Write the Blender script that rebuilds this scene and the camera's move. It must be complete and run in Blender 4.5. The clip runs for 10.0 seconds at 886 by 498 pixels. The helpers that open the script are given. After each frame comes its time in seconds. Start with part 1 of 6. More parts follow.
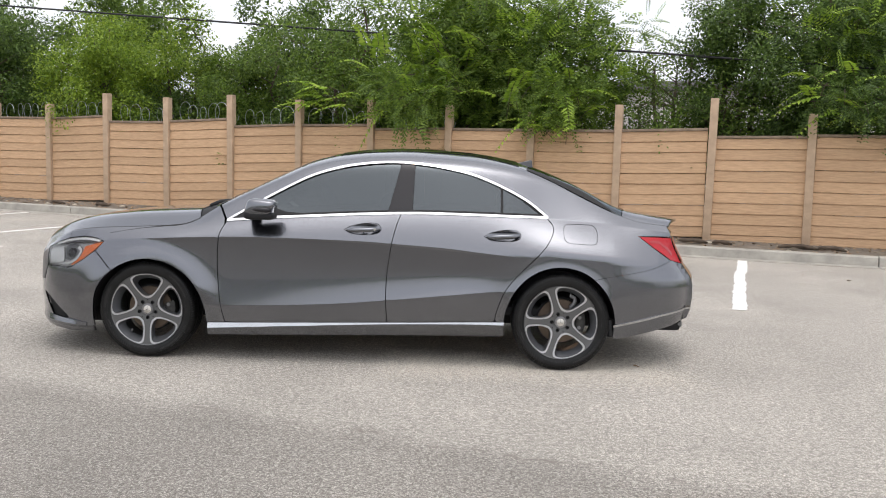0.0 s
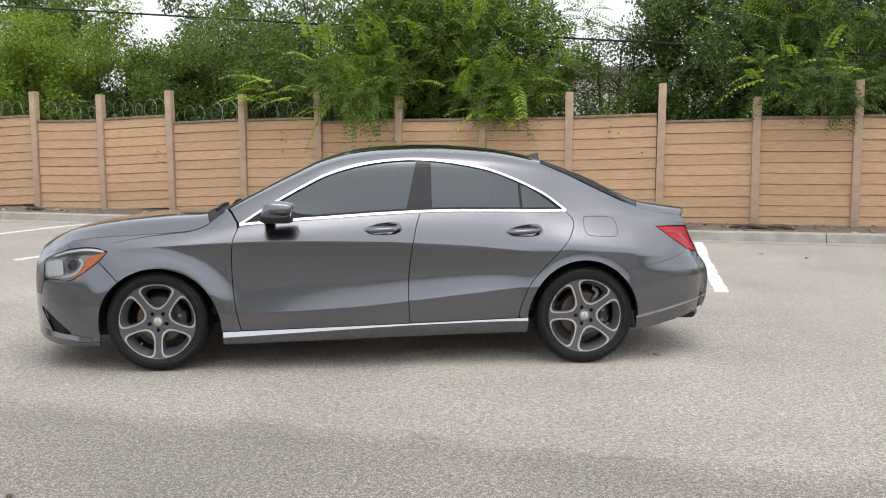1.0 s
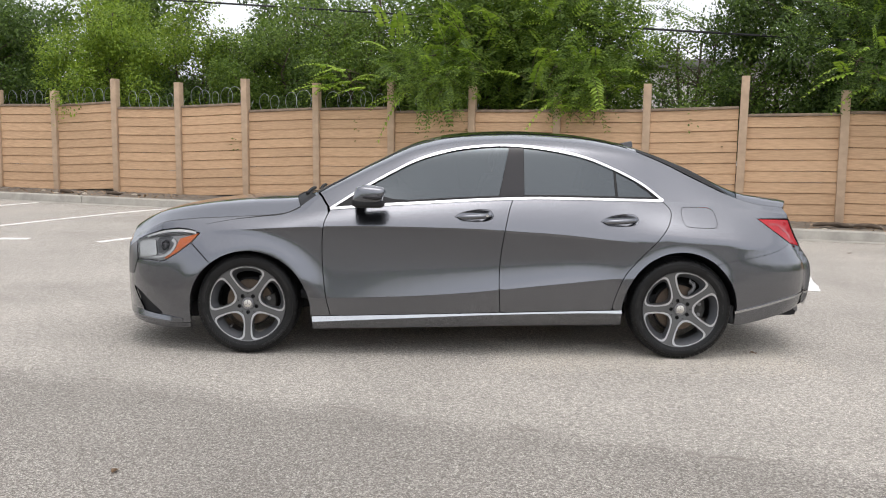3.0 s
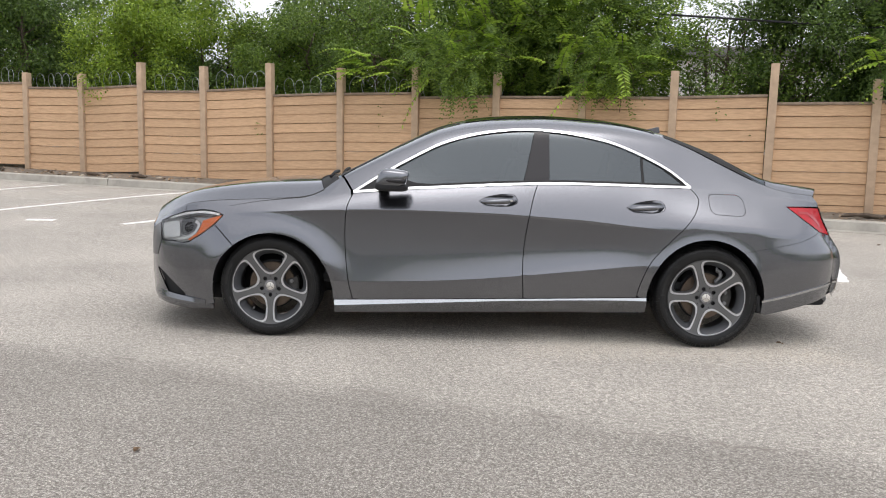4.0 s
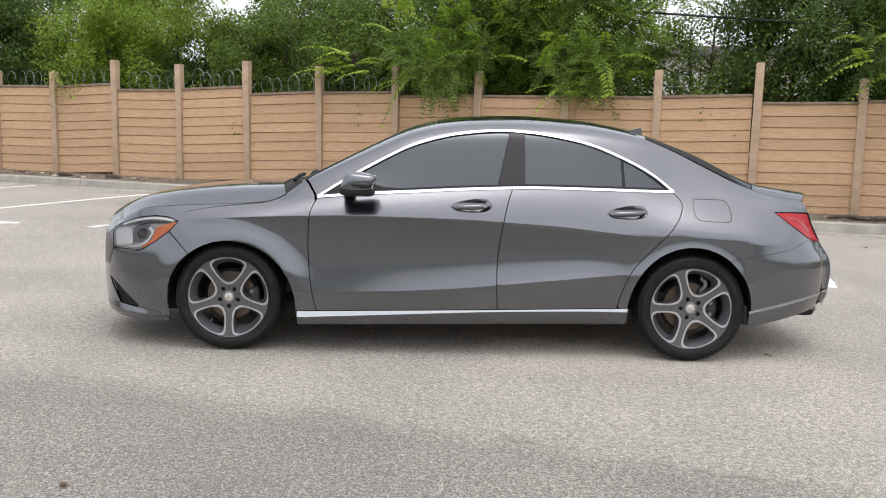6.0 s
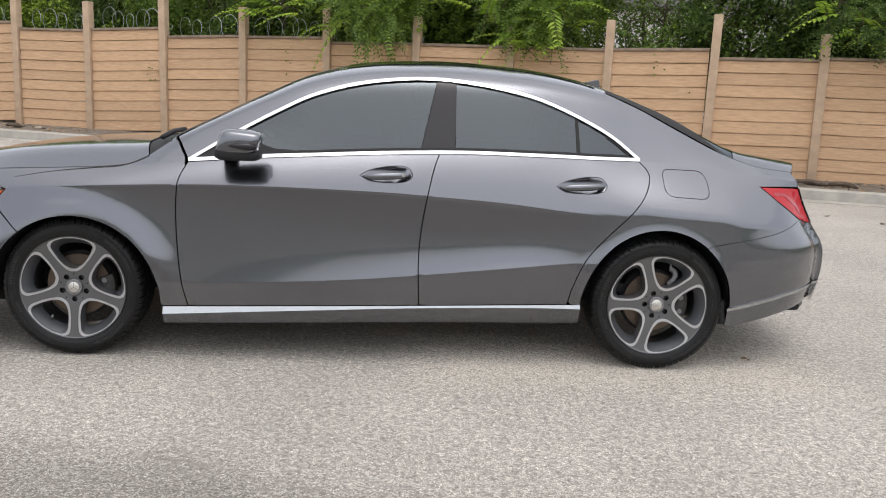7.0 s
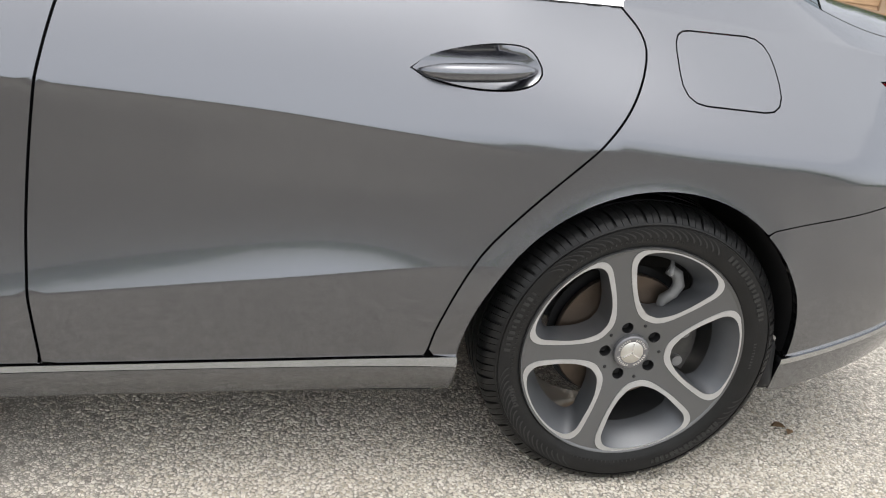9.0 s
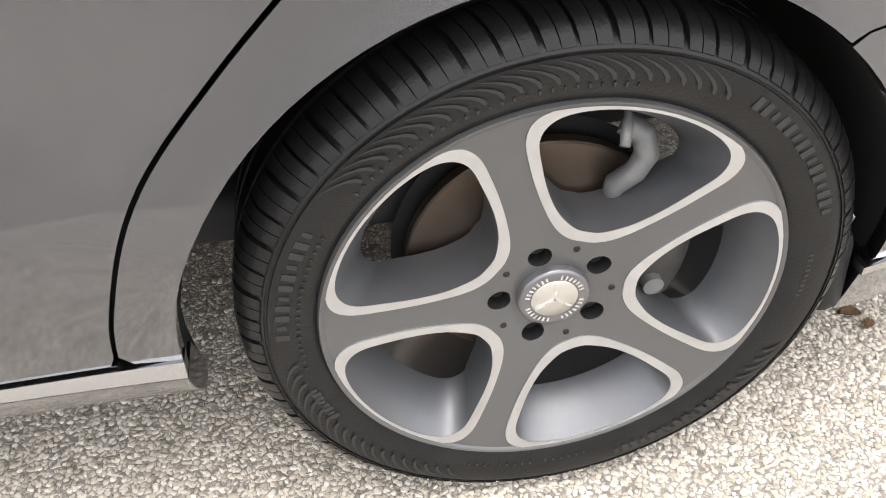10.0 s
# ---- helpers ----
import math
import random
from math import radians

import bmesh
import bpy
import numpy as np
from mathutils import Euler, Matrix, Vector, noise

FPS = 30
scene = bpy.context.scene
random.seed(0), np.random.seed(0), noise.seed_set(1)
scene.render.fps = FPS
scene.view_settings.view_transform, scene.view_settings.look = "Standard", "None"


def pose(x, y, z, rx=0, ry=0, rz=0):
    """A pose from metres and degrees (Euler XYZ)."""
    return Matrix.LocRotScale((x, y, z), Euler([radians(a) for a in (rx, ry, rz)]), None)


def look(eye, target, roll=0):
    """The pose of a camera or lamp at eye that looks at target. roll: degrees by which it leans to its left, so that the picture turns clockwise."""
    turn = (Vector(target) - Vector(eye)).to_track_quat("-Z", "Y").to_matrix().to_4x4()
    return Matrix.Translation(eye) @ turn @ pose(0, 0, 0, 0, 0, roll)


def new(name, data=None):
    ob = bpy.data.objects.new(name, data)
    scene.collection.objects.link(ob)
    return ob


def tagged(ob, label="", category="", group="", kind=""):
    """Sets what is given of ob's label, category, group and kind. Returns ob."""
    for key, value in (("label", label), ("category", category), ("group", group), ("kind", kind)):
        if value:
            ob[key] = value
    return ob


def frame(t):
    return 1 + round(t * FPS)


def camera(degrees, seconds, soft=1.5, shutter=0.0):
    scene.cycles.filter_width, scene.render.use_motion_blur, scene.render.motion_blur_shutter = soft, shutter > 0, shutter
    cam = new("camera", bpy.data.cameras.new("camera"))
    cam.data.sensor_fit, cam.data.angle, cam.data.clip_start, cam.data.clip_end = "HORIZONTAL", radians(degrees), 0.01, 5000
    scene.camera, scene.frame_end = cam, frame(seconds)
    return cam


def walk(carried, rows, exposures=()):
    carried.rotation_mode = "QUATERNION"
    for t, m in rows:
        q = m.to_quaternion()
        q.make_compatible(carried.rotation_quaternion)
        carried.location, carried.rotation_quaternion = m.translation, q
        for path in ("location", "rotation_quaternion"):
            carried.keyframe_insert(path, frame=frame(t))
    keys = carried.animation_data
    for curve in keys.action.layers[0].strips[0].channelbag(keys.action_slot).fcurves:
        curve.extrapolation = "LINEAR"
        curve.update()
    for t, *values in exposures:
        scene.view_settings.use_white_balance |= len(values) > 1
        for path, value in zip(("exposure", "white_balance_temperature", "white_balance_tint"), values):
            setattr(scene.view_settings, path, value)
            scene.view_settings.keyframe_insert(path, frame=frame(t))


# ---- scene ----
import functools

from mathutils.geometry import delaunay_2d_cdt

cam = camera(54.6, 10.0, soft=1.05)
PATH = [
    (0, (0.72, -6.352, 1.294), (0.668, -4.361, 1.105), 1.6),
    (0.5, (0.344, -6.32, 1.31), (0.393, -4.333, 1.094), 0.8),
    (1, (0.066, -6.238, 1.334), (0.202, -4.254, 1.121), -0.1),
    (1.5, (-0.1, -6.215, 1.342), (0.084, -4.234, 1.14), -0.4),
    (2, (-0.116, -6.169, 1.325), (-0.001, -4.182, 1.126), -0.2),
    (2.5, (-0.122, -6.15, 1.303), (-0.079, -4.162, 1.094), 0.3),
    (4, (-0.134, -6.096, 1.261), (-0.188, -4.114, 1.003), 1.3),
    (4.5, (-0.135, -6.104, 1.266), (-0.208, -4.122, 1.006), 1.3),
    (5, (-0.133, -6.112, 1.272), (-0.218, -4.131, 1.011), 1.2),
    (6.5, (0.022, -5.346, 1.277), (0.067, -3.363, 1.019), 1.8),
    (7, (0.107, -4.741, 1.267), (0.218, -2.777, 0.906), 2.5),
    (7.5, (0.253, -4.125, 1.258), (0.398, -2.177, 0.83), 2.7),
    (8, (0.389, -3.494, 1.252), (0.612, -1.575, 0.735), 3.5),
    (8.5, (0.514, -2.867, 1.206), (0.812, -0.975, 0.631), 4.5),
    (9, (0.615, -2.292, 1.13), (1.01, -0.485, 0.379), 7.0),
    (9.5, (0.869, -1.82, 1.039), (1.239, -0.118, 0.056), 3.6),
    (10, (1.138, -1.438, 0.932), (1.383, 0.037, -0.395), -0.4),
]
walk(cam, [(t, look(eye, target, roll)) for t, eye, target, roll in PATH],
     exposures=[(0, 0.58, 6500, 12), (7.0, 0.58, 6500, 12), (7.5, 0.53, 6500, 11), (8.5, 0.64, 6550, 8), (9, 0.92, 6620, 9), (9.5, 1.16, 6720, 11), (10, 1.62, 6750, 12)])

# ---- light ----
world = bpy.data.worlds.new("sky")
scene.world = world
world.use_nodes = True
wn, wl = world.node_tree.nodes, world.node_tree.links
sky = wn.new("ShaderNodeTexSky")
sky.sky_type, sky.sun_disc = "NISHITA", False
sky.sun_elevation, sky.sun_rotation = radians(80), radians(158)
sky.air_density, sky.dust_density, sky.ozone_density = 1.0, 3.0, 1.0
haze = wn.new("ShaderNodeHueSaturation")
haze.inputs["Saturation"].default_value = 0.22
wl.new(sky.outputs["Color"], haze.inputs["Color"])
# an overcast sky, a little paler towards the horizon
sky_co = wn.new("ShaderNodeTexCoord")
sky_xyz = wn.new("ShaderNodeSeparateXYZ")
sky_rise = wn.new("ShaderNodeMapRange")
sky_rise.inputs[3].default_value, sky_rise.inputs[4].default_value = 1.3, 0.98
sky_mul = wn.new("ShaderNodeMix")
sky_mul.data_type, sky_mul.blend_type = "RGBA", "MULTIPLY"
sky_mul.inputs["Factor"].default_value = 1
wl.new(sky_co.outputs["Generated"], sky_xyz.inputs[0])
wl.new(sky_xyz.outputs[2], sky_rise.inputs[0])
wl.new(haze.outputs["Color"], sky_mul.inputs["A"])
wl.new(sky_rise.outputs[0], sky_mul.inputs["B"])
wl.new(sky_mul.outputs["Result"], wn["Background"].inputs["Color"])
wn["Background"].inputs["Strength"].default_value = 0.16
sun_data = bpy.data.lights.new("sun", "SUN")
sun_data.energy, sun_data.angle, sun_data.color = 0.5, radians(110), (1.0, 0.97, 0.93)
sun = new("sun", sun_data)
sun.matrix_world = look((0, 0, 20), (-2, 5, 0))


# ---- materials ----
def mat(name, colour, rough=0.6, metal=0.0, spread=0.0, scale=8.0, bump=0.0, bump_scale=200.0, coat=0.0, ior=1.5, spec=0.5):
    """A material whose colour wanders by spread at two scales, with a fine relief."""
    m = bpy.data.materials.new(name)
    m.use_nodes = True
    n, l = m.node_tree.nodes, m.node_tree.links
    b = n["Principled BSDF"]
    b.inputs["Base Color"].default_value = (*colour, 1)
    b.inputs["Roughness"].default_value, b.inputs["Metallic"].default_value = rough, metal
    b.inputs["Coat Weight"].default_value, b.inputs["IOR"].default_value = coat, ior
    b.inputs["Coat Roughness"].default_value = 0.02
    b.inputs["Specular IOR Level"].default_value = spec
    co = n.new("ShaderNodeTexCoord")
    if spread:
        a = n.new("ShaderNodeTexNoise")
        a.inputs["Scale"].default_value, a.inputs["Detail"].default_value = scale, 6
        a.inputs["Roughness"].default_value = 0.65
        r = n.new("ShaderNodeMapRange")
        r.inputs[1].default_value, r.inputs[2].default_value = 0.3, 0.7
        r.inputs[3].default_value, r.inputs[4].default_value = 1 - spread, 1 + spread
        mul = n.new("ShaderNodeMix")
        mul.data_type, mul.blend_type = "RGBA", "MULTIPLY"
        mul.inputs["Factor"].default_value = 1
        mul.inputs["A"].default_value = (*colour, 1)
        l.new(co.outputs["Object"], a.inputs["Vector"])
        l.new(a.outputs[0], r.inputs[0])
        l.new(r.outputs[0], mul.inputs["B"])
        l.new(mul.outputs["Result"], b.inputs["Base Color"])
    if bump:
        a = n.new("ShaderNodeTexNoise")
        a.inputs["Scale"].default_value, a.inputs["Detail"].default_value = bump_scale, 4
        k = n.new("ShaderNodeBump")
        k.inputs["Strength"].default_value, k.inputs["Distance"].default_value = bump, 0.004
        l.new(co.outputs["Object"], a.inputs["Vector"])
        l.new(a.outputs[0], k.inputs["Height"])
        l.new(k.outputs["Normal"], b.inputs["Normal"])
    return m


def paint_material():
    """Grey metallic car paint: flakes under a clear coat."""
    m = mat("grey_metallic_paint", (0.144, 0.15, 0.167), 0.26, 1.0, coat=1.0)
    n, l = m.node_tree.nodes, m.node_tree.links
    b = n["Principled BSDF"]
    b.inputs["Coat IOR"].default_value = 1.62
    b.inputs["Coat Roughness"].default_value = 0.06
    co = n["Texture Coordinate"]
    v = n.new("ShaderNodeTexVoronoi")
    v.inputs["Scale"].default_value = 1400
    k = n.new("ShaderNodeMapRange")
    k.inputs[3].default_value, k.inputs[4].default_value = 0.92, 1.08
    mul = n.new("ShaderNodeMix")
    mul.data_type, mul.blend_type = "RGBA", "MULTIPLY"
    mul.inputs["Factor"].default_value = 1
    mul.inputs["A"].default_value = b.inputs["Base Color"].default_value
    l.new(co.outputs["Object"], v.inputs["Vector"])
    l.new(v.outputs["Color"], k.inputs[0])
    l.new(k.outputs[0], mul.inputs["B"])
    l.new(mul.outputs["Result"], b.inputs["Base Color"])
    return m


def chip_seal_material():
    """Bleached asphalt with rounded pale chippings, and a darker resurfaced strip."""
    m = mat("chip_seal_asphalt", (0.3, 0.29, 0.27), 0.9)
    n, l = m.node_tree.nodes, m.node_tree.links
    b = n["Principled BSDF"]
    co = n["Texture Coordinate"]
    v = n.new("ShaderNodeTexVoronoi")
    v.inputs["Scale"].default_value, v.inputs["Randomness"].default_value = 130, 1.0
    e = n.new("ShaderNodeTexVoronoi")
    e.feature = "DISTANCE_TO_EDGE"
    e.inputs["Scale"].default_value = 130
    warp = n.new("ShaderNodeTexNoise")
    warp.inputs["Scale"].default_value = 60
    add = n.new("ShaderNodeMix")
    add.data_type, add.blend_type = "RGBA", "LINEAR_LIGHT"
    add.inputs["Factor"].default_value = 0.006
    l.new(co.outputs["Object"], warp.inputs["Vector"])
    l.new(co.outputs["Object"], add.inputs["A"])
    l.new(warp.outputs["Color"], add.inputs["B"])
    l.new(add.outputs["Result"], v.inputs["Vector"])
    l.new(add.outputs["Result"], e.inputs["Vector"])
    sep = n.new("ShaderNodeSeparateColor")
    l.new(v.outputs["Color"], sep.inputs[0])
    stones = n.new("ShaderNodeValToRGB")
    stones.color_ramp.elements[0].color = (0.24, 0.222, 0.195, 1)
    stones.color_ramp.elements[1].color = (0.61, 0.57, 0.51, 1)
    mid = stones.color_ramp.elements.new(0.35)
    mid.color = (0.49, 0.459, 0.406, 1)
    mid = stones.color_ramp.elements.new(0.75)
    mid.color = (0.56, 0.525, 0.465, 1)
    l.new(sep.outputs[0], stones.inputs[0])
    joint = n.new("ShaderNodeMapRange")
    joint.interpolation_type = "SMOOTHSTEP"
    joint.inputs[1].default_value, joint.inputs[2].default_value = 0.0, 0.22
    l.new(e.outputs["Distance"], joint.inputs[0])
    tar = n.new("ShaderNodeMix")
    tar.data_type = "RGBA"
    tar.inputs["A"].default_value = (0.225, 0.207, 0.18, 1)
    l.new(joint.outputs[0], tar.inputs["Factor"])
    l.new(stones.outputs[0], tar.inputs["B"])
    # clusters of stones and bare tar, some centimetres wide
    clump = n.new("ShaderNodeTexNoise")
    clump.inputs["Scale"].default_value, clump.inputs["Detail"].default_value, clump.inputs["Roughness"].default_value = 38, 4, 0.75
    l.new(co.outputs["Object"], clump.inputs["Vector"])
    cl = n.new("ShaderNodeMapRange")
    cl.inputs[1].default_value, cl.inputs[2].default_value = 0.36, 0.62
    cl.inputs[3].default_value, cl.inputs[4].default_value = 0.66, 1.22
    l.new(clump.outputs[0], cl.inputs[0])
    mul0 = n.new("ShaderNodeMix")
    mul0.data_type, mul0.blend_type = "RGBA", "MULTIPLY"
    mul0.inputs["Factor"].default_value = 1
    l.new(tar.outputs["Result"], mul0.inputs["A"])
    l.new(cl.outputs[0], mul0.inputs["B"])
    # broad stains
    broad = n.new("ShaderNodeTexNoise")
    broad.inputs["Scale"].default_value, broad.inputs["Detail"].default_value = 0.7, 8
    br = n.new("ShaderNodeMapRange")
    br.inputs[1].default_value, br.inputs[2].default_value = 0.3, 0.7
    br.inputs[3].default_value, br.inputs[4].default_value = 0.86, 1.14
    l.new(co.outputs["Object"], broad.inputs["Vector"])
    l.new(broad.outputs[0], br.inputs[0])
    mul = n.new("ShaderNodeMix")
    mul.data_type, mul.blend_type = "RGBA", "MULTIPLY"
    mul.inputs["Factor"].default_value = 1
    l.new(mul0.outputs["Result"], mul.inputs["A"])
    l.new(br.outputs[0], mul.inputs["B"])
    # the resurfaced strip: a darker course on one side of an uneven line
    xyz = n.new("ShaderNodeSeparateXYZ")
    l.new(co.outputs["Object"], xyz.inputs[0])
    line = n.new("ShaderNodeMath")
    line.operation = "MULTIPLY_ADD"
    line.inputs[1].default_value, line.inputs[2].default_value = 0.34, 2.22
    l.new(xyz.outputs[0], line.inputs[0])
    gap = n.new("ShaderNodeMath")
    gap.operation = "ADD"
    l.new(line.outputs[0], gap.inputs[0])
    l.new(xyz.outputs[1], gap.inputs[1])
    rag = n.new("ShaderNodeTexNoise")
    rag.inputs["Scale"].default_value, rag.inputs["Detail"].default_value = 2.2, 12
    rag.inputs["Roughness"].default_value = 0.7
    l.new(co.outputs["Object"], rag.inputs["Vector"])
    ragged = n.new("ShaderNodeMath")
    ragged.operation = "MULTIPLY_ADD"
    ragged.inputs[1].default_value = 0.5
    l.new(rag.outputs[0], ragged.inputs[0])
    l.new(gap.outputs[0], ragged.inputs[2])
    side = n.new("ShaderNodeMapRange")
    side.inputs[1].default_value, side.inputs[2].default_value = 0.1, 0.36
    side.inputs[3].default_value, side.inputs[4].default_value = 0.87, 1.16
    l.new(ragged.outputs[0], side.inputs[0])
    mul2 = n.new("ShaderNodeMix")
    mul2.data_type, mul2.blend_type = "RGBA", "MULTIPLY"
    mul2.inputs["Factor"].default_value = 1
    l.new(mul.outputs["Result"], mul2.inputs["A"])
    l.new(side.outputs[0], mul2.inputs["B"])
    near = n.new("ShaderNodeMath")
    near.operation = "SUBTRACT"
    near.inputs[1].default_value = 0.25
    l.new(ragged.outputs[0], near.inputs[0])
    away = n.new("ShaderNodeMath")
    away.operation = "ABSOLUTE"
    l.new(near.outputs[0], away.inputs[0])
    crack = n.new("ShaderNodeMapRange")
    crack.inputs[1].default_value, crack.inputs[2].default_value = 0.004, 0.022
    crack.inputs[3].default_value, crack.inputs[4].default_value = 1.0, 0.0
    l.new(away.outputs[0], crack.inputs[0])
    broken = n.new("ShaderNodeTexNoise")
    broken.inputs["Scale"].default_value, broken.inputs["Detail"].default_value = 3.3, 3
    l.new(co.outputs["Object"], broken.inputs["Vector"])
    br2 = n.new("ShaderNodeMapRange")
    br2.inputs[1].default_value, br2.inputs[2].default_value = 0.5, 0.62
    l.new(broken.outputs[0], br2.inputs[0])
    both = n.new("ShaderNodeMath")
    both.operation = "MULTIPLY"
    l.new(crack.outputs[0], both.inputs[0])
    l.new(br2.outputs[0], both.inputs[1])
    dark = n.new("ShaderNodeMix")
    dark.data_type = "RGBA"
    dark.inputs["B"].default_value = (0.2, 0.18, 0.155, 1)
    l.new(both.outputs[0], dark.inputs["Factor"])
    # bare tar between the stones, more of it on the worn side
    worn = n.new("ShaderNodeMapRange")
    worn.inputs[1].default_value, worn.inputs[2].default_value = 0.1, 0.5
    worn.inputs[3].default_value, worn.inputs[4].default_value = 0.85, 0.3
    l.new(ragged.outputs[0], worn.inputs[0])
    pit = n.new("ShaderNodeTexNoise")
    pit.inputs["Scale"].default_value, pit.inputs["Detail"].default_value, pit.inputs["Roughness"].default_value = 85, 3, 0.6
    l.new(co.outputs["Object"], pit.inputs["Vector"])
    pits = n.new("ShaderNodeMapRange")
    pits.inputs[1].default_value, pits.inputs[2].default_value = 0.5, 0.6
    l.new(pit.outputs[0], pits.inputs[0])
    pitted = n.new("ShaderNodeMath")
    pitted.operation = "MULTIPLY"
    l.new(worn.outputs[0], pitted.inputs[0])
    l.new(pits.outputs[0], pitted.inputs[1])
    bare = n.new("ShaderNodeMix")
    bare.data_type = "RGBA"
    bare.inputs["B"].default_value = (0.12, 0.105, 0.09, 1)
    l.new(pitted.outputs[0], bare.inputs["Factor"])
    l.new(mul2.outputs["Result"], bare.inputs["A"])
    l.new(bare.outputs["Result"], dark.inputs["A"])
    l.new(dark.outputs["Result"], b.inputs["Base Color"])
    k = n.new("ShaderNodeBump")
    k.inputs["Strength"].default_value, k.inputs["Distance"].default_value = 0.45, 0.004
    top = n.new("ShaderNodeMapRange")
    top.interpolation_type = "SMOOTHSTEP"
    top.inputs[1].default_value, top.inputs[2].default_value = 0.0, 0.35
    l.new(e.outputs["Distance"], top.inputs[0])
    l.new(top.outputs[0], k.inputs["Height"])
    l.new(k.outputs["Normal"], b.inputs["Normal"])
    return m


def chipping_material():
    """Small stones, each of its own cream, tan or grey."""
    m = mat("pale_chipping", (0.5, 0.46, 0.4), 0.85)
    n, l = m.node_tree.nodes, m.node_tree.links
    geo = n.new("ShaderNodeNewGeometry")
    ramp = n.new("ShaderNodeValToRGB")
    ramp.color_ramp.elements[0].color = (0.36, 0.32, 0.26, 1)
    ramp.color_ramp.elements[1].color = (0.7, 0.66, 0.59, 1)
    for at, colour in ((0.2, (0.49, 0.445, 0.37, 1)), (0.55, (0.58, 0.53, 0.45, 1)), (0.8, (0.63, 0.595, 0.53, 1))):
        ramp.color_ramp.elements.new(at).color = colour
    l.new(geo.outputs["Random Per Island"], ramp.inputs[0])
    l.new(ramp.outputs[0], n["Principled BSDF"].inputs["Base Color"])
    return m


def board_material():
    """Tan concrete boards cast with a wood grain; each one a little different."""
    m = mat("tan_cast_board", (0.42, 0.27, 0.155), 0.85)
    n, l = m.node_tree.nodes, m.node_tree.links
    b = n["Principled BSDF"]
    co = n["Texture Coordinate"]
    info = n.new("ShaderNodeObjectInfo")
    shift = n.new("ShaderNodeVectorMath")
    shift.operation = "MULTIPLY_ADD"
    shift.inputs[1].default_value = (1.2, 6, 11)
    l.new(co.outputs["Object"], shift.inputs[0])
    l.new(info.outputs["Random"], shift.inputs[2])
    grain = n.new("ShaderNodeTexNoise")
    grain.inputs["Scale"].default_value, grain.inputs["Detail"].default_value = 5, 9
    grain.inputs["Roughness"].default_value = 0.6
    l.new(shift.outputs[0], grain.inputs["Vector"])
    ramp = n.new("ShaderNodeValToRGB")
    ramp.color_ramp.elements[0].position, ramp.color_ramp.elements[0].color = 0.28, (0.44, 0.28, 0.163, 1)
    ramp.color_ramp.elements[1].position, ramp.color_ramp.elements[1].color = 0.72, (0.63, 0.418, 0.254, 1)
    l.new(grain.outputs[0], ramp.inputs[0])
    tone = n.new("ShaderNodeMapRange")
    tone.inputs[3].default_value, tone.inputs[4].default_value = 0.93, 1.06
    l.new(info.outputs["Random"], tone.inputs[0])
    mul = n.new("ShaderNodeMix")
    mul.data_type, mul.blend_type = "RGBA", "MULTIPLY"
    mul.inputs["Factor"].default_value = 1
    l.new(ramp.outputs[0], mul.inputs["A"])
    l.new(tone.outputs[0], mul.inputs["B"])
    l.new(mul.outputs["Result"], b.inputs["Base Color"])
    k = n.new("ShaderNodeBump")
    k.inputs["Strength"].default_value, k.inputs["Distance"].default_value = 0.6, 0.01
    l.new(grain.outputs[0], k.inputs["Height"])
    l.new(k.outputs["Normal"], b.inputs["Normal"])
    return m


def leaf_material(name, dark, light):
    """Leaves, each of its own green, that let some light through."""
    m = mat(name, dark, 0.55)
    n, l = m.node_tree.nodes, m.node_tree.links
    b = n["Principled BSDF"]
    geo = n.new("ShaderNodeNewGeometry")
    ramp = n.new("ShaderNodeValToRGB")
    ramp.color_ramp.elements[0].color = (*dark, 1)
    ramp.color_ramp.elements[1].color = (*light, 1)
    l.new(geo.outputs["Random Per Island"], ramp.inputs[0])
    l.new(ramp.outputs[0], b.inputs["Base Color"])
    tr = n.new("ShaderNodeBsdfTranslucent")
    l.new(ramp.outputs[0], tr.inputs["Color"])
    mix = n.new("ShaderNodeMixShader")
    mix.inputs[0].default_value = 0.35
    l.new(b.outputs[0], mix.inputs[1])
    l.new(tr.outputs[0], mix.inputs[2])
    l.new(mix.outputs[0], n["Material Output"].inputs[0])
    return m


def tinted_glass_material(name, tint, ior=1.9, gleam=(0.84, 0.94, 1.0)):
    """Tinted glass: what passes is dimmed, and the face mirrors as glass does."""
    m = mat(name, tint, 0.0)
    n, l = m.node_tree.nodes, m.node_tree.links
    tr = n.new("ShaderNodeBsdfTransparent")
    tr.inputs["Color"].default_value = (*tint, 1)
    gl = n.new("ShaderNodeBsdfGlossy")
    gl.inputs["Roughness"].default_value = 0.01
    gl.inputs["Color"].default_value = (*gleam, 1)
    fr = n.new("ShaderNodeFresnel")
    fr.inputs["IOR"].default_value = ior
    mix = n.new("ShaderNodeMixShader")
    l.new(fr.outputs[0], mix.inputs[0])
    l.new(tr.outputs[0], mix.inputs[1])
    l.new(gl.outputs[0], mix.inputs[2])
    l.new(mix.outputs[0], n["Material Output"].inputs[0])
    return m


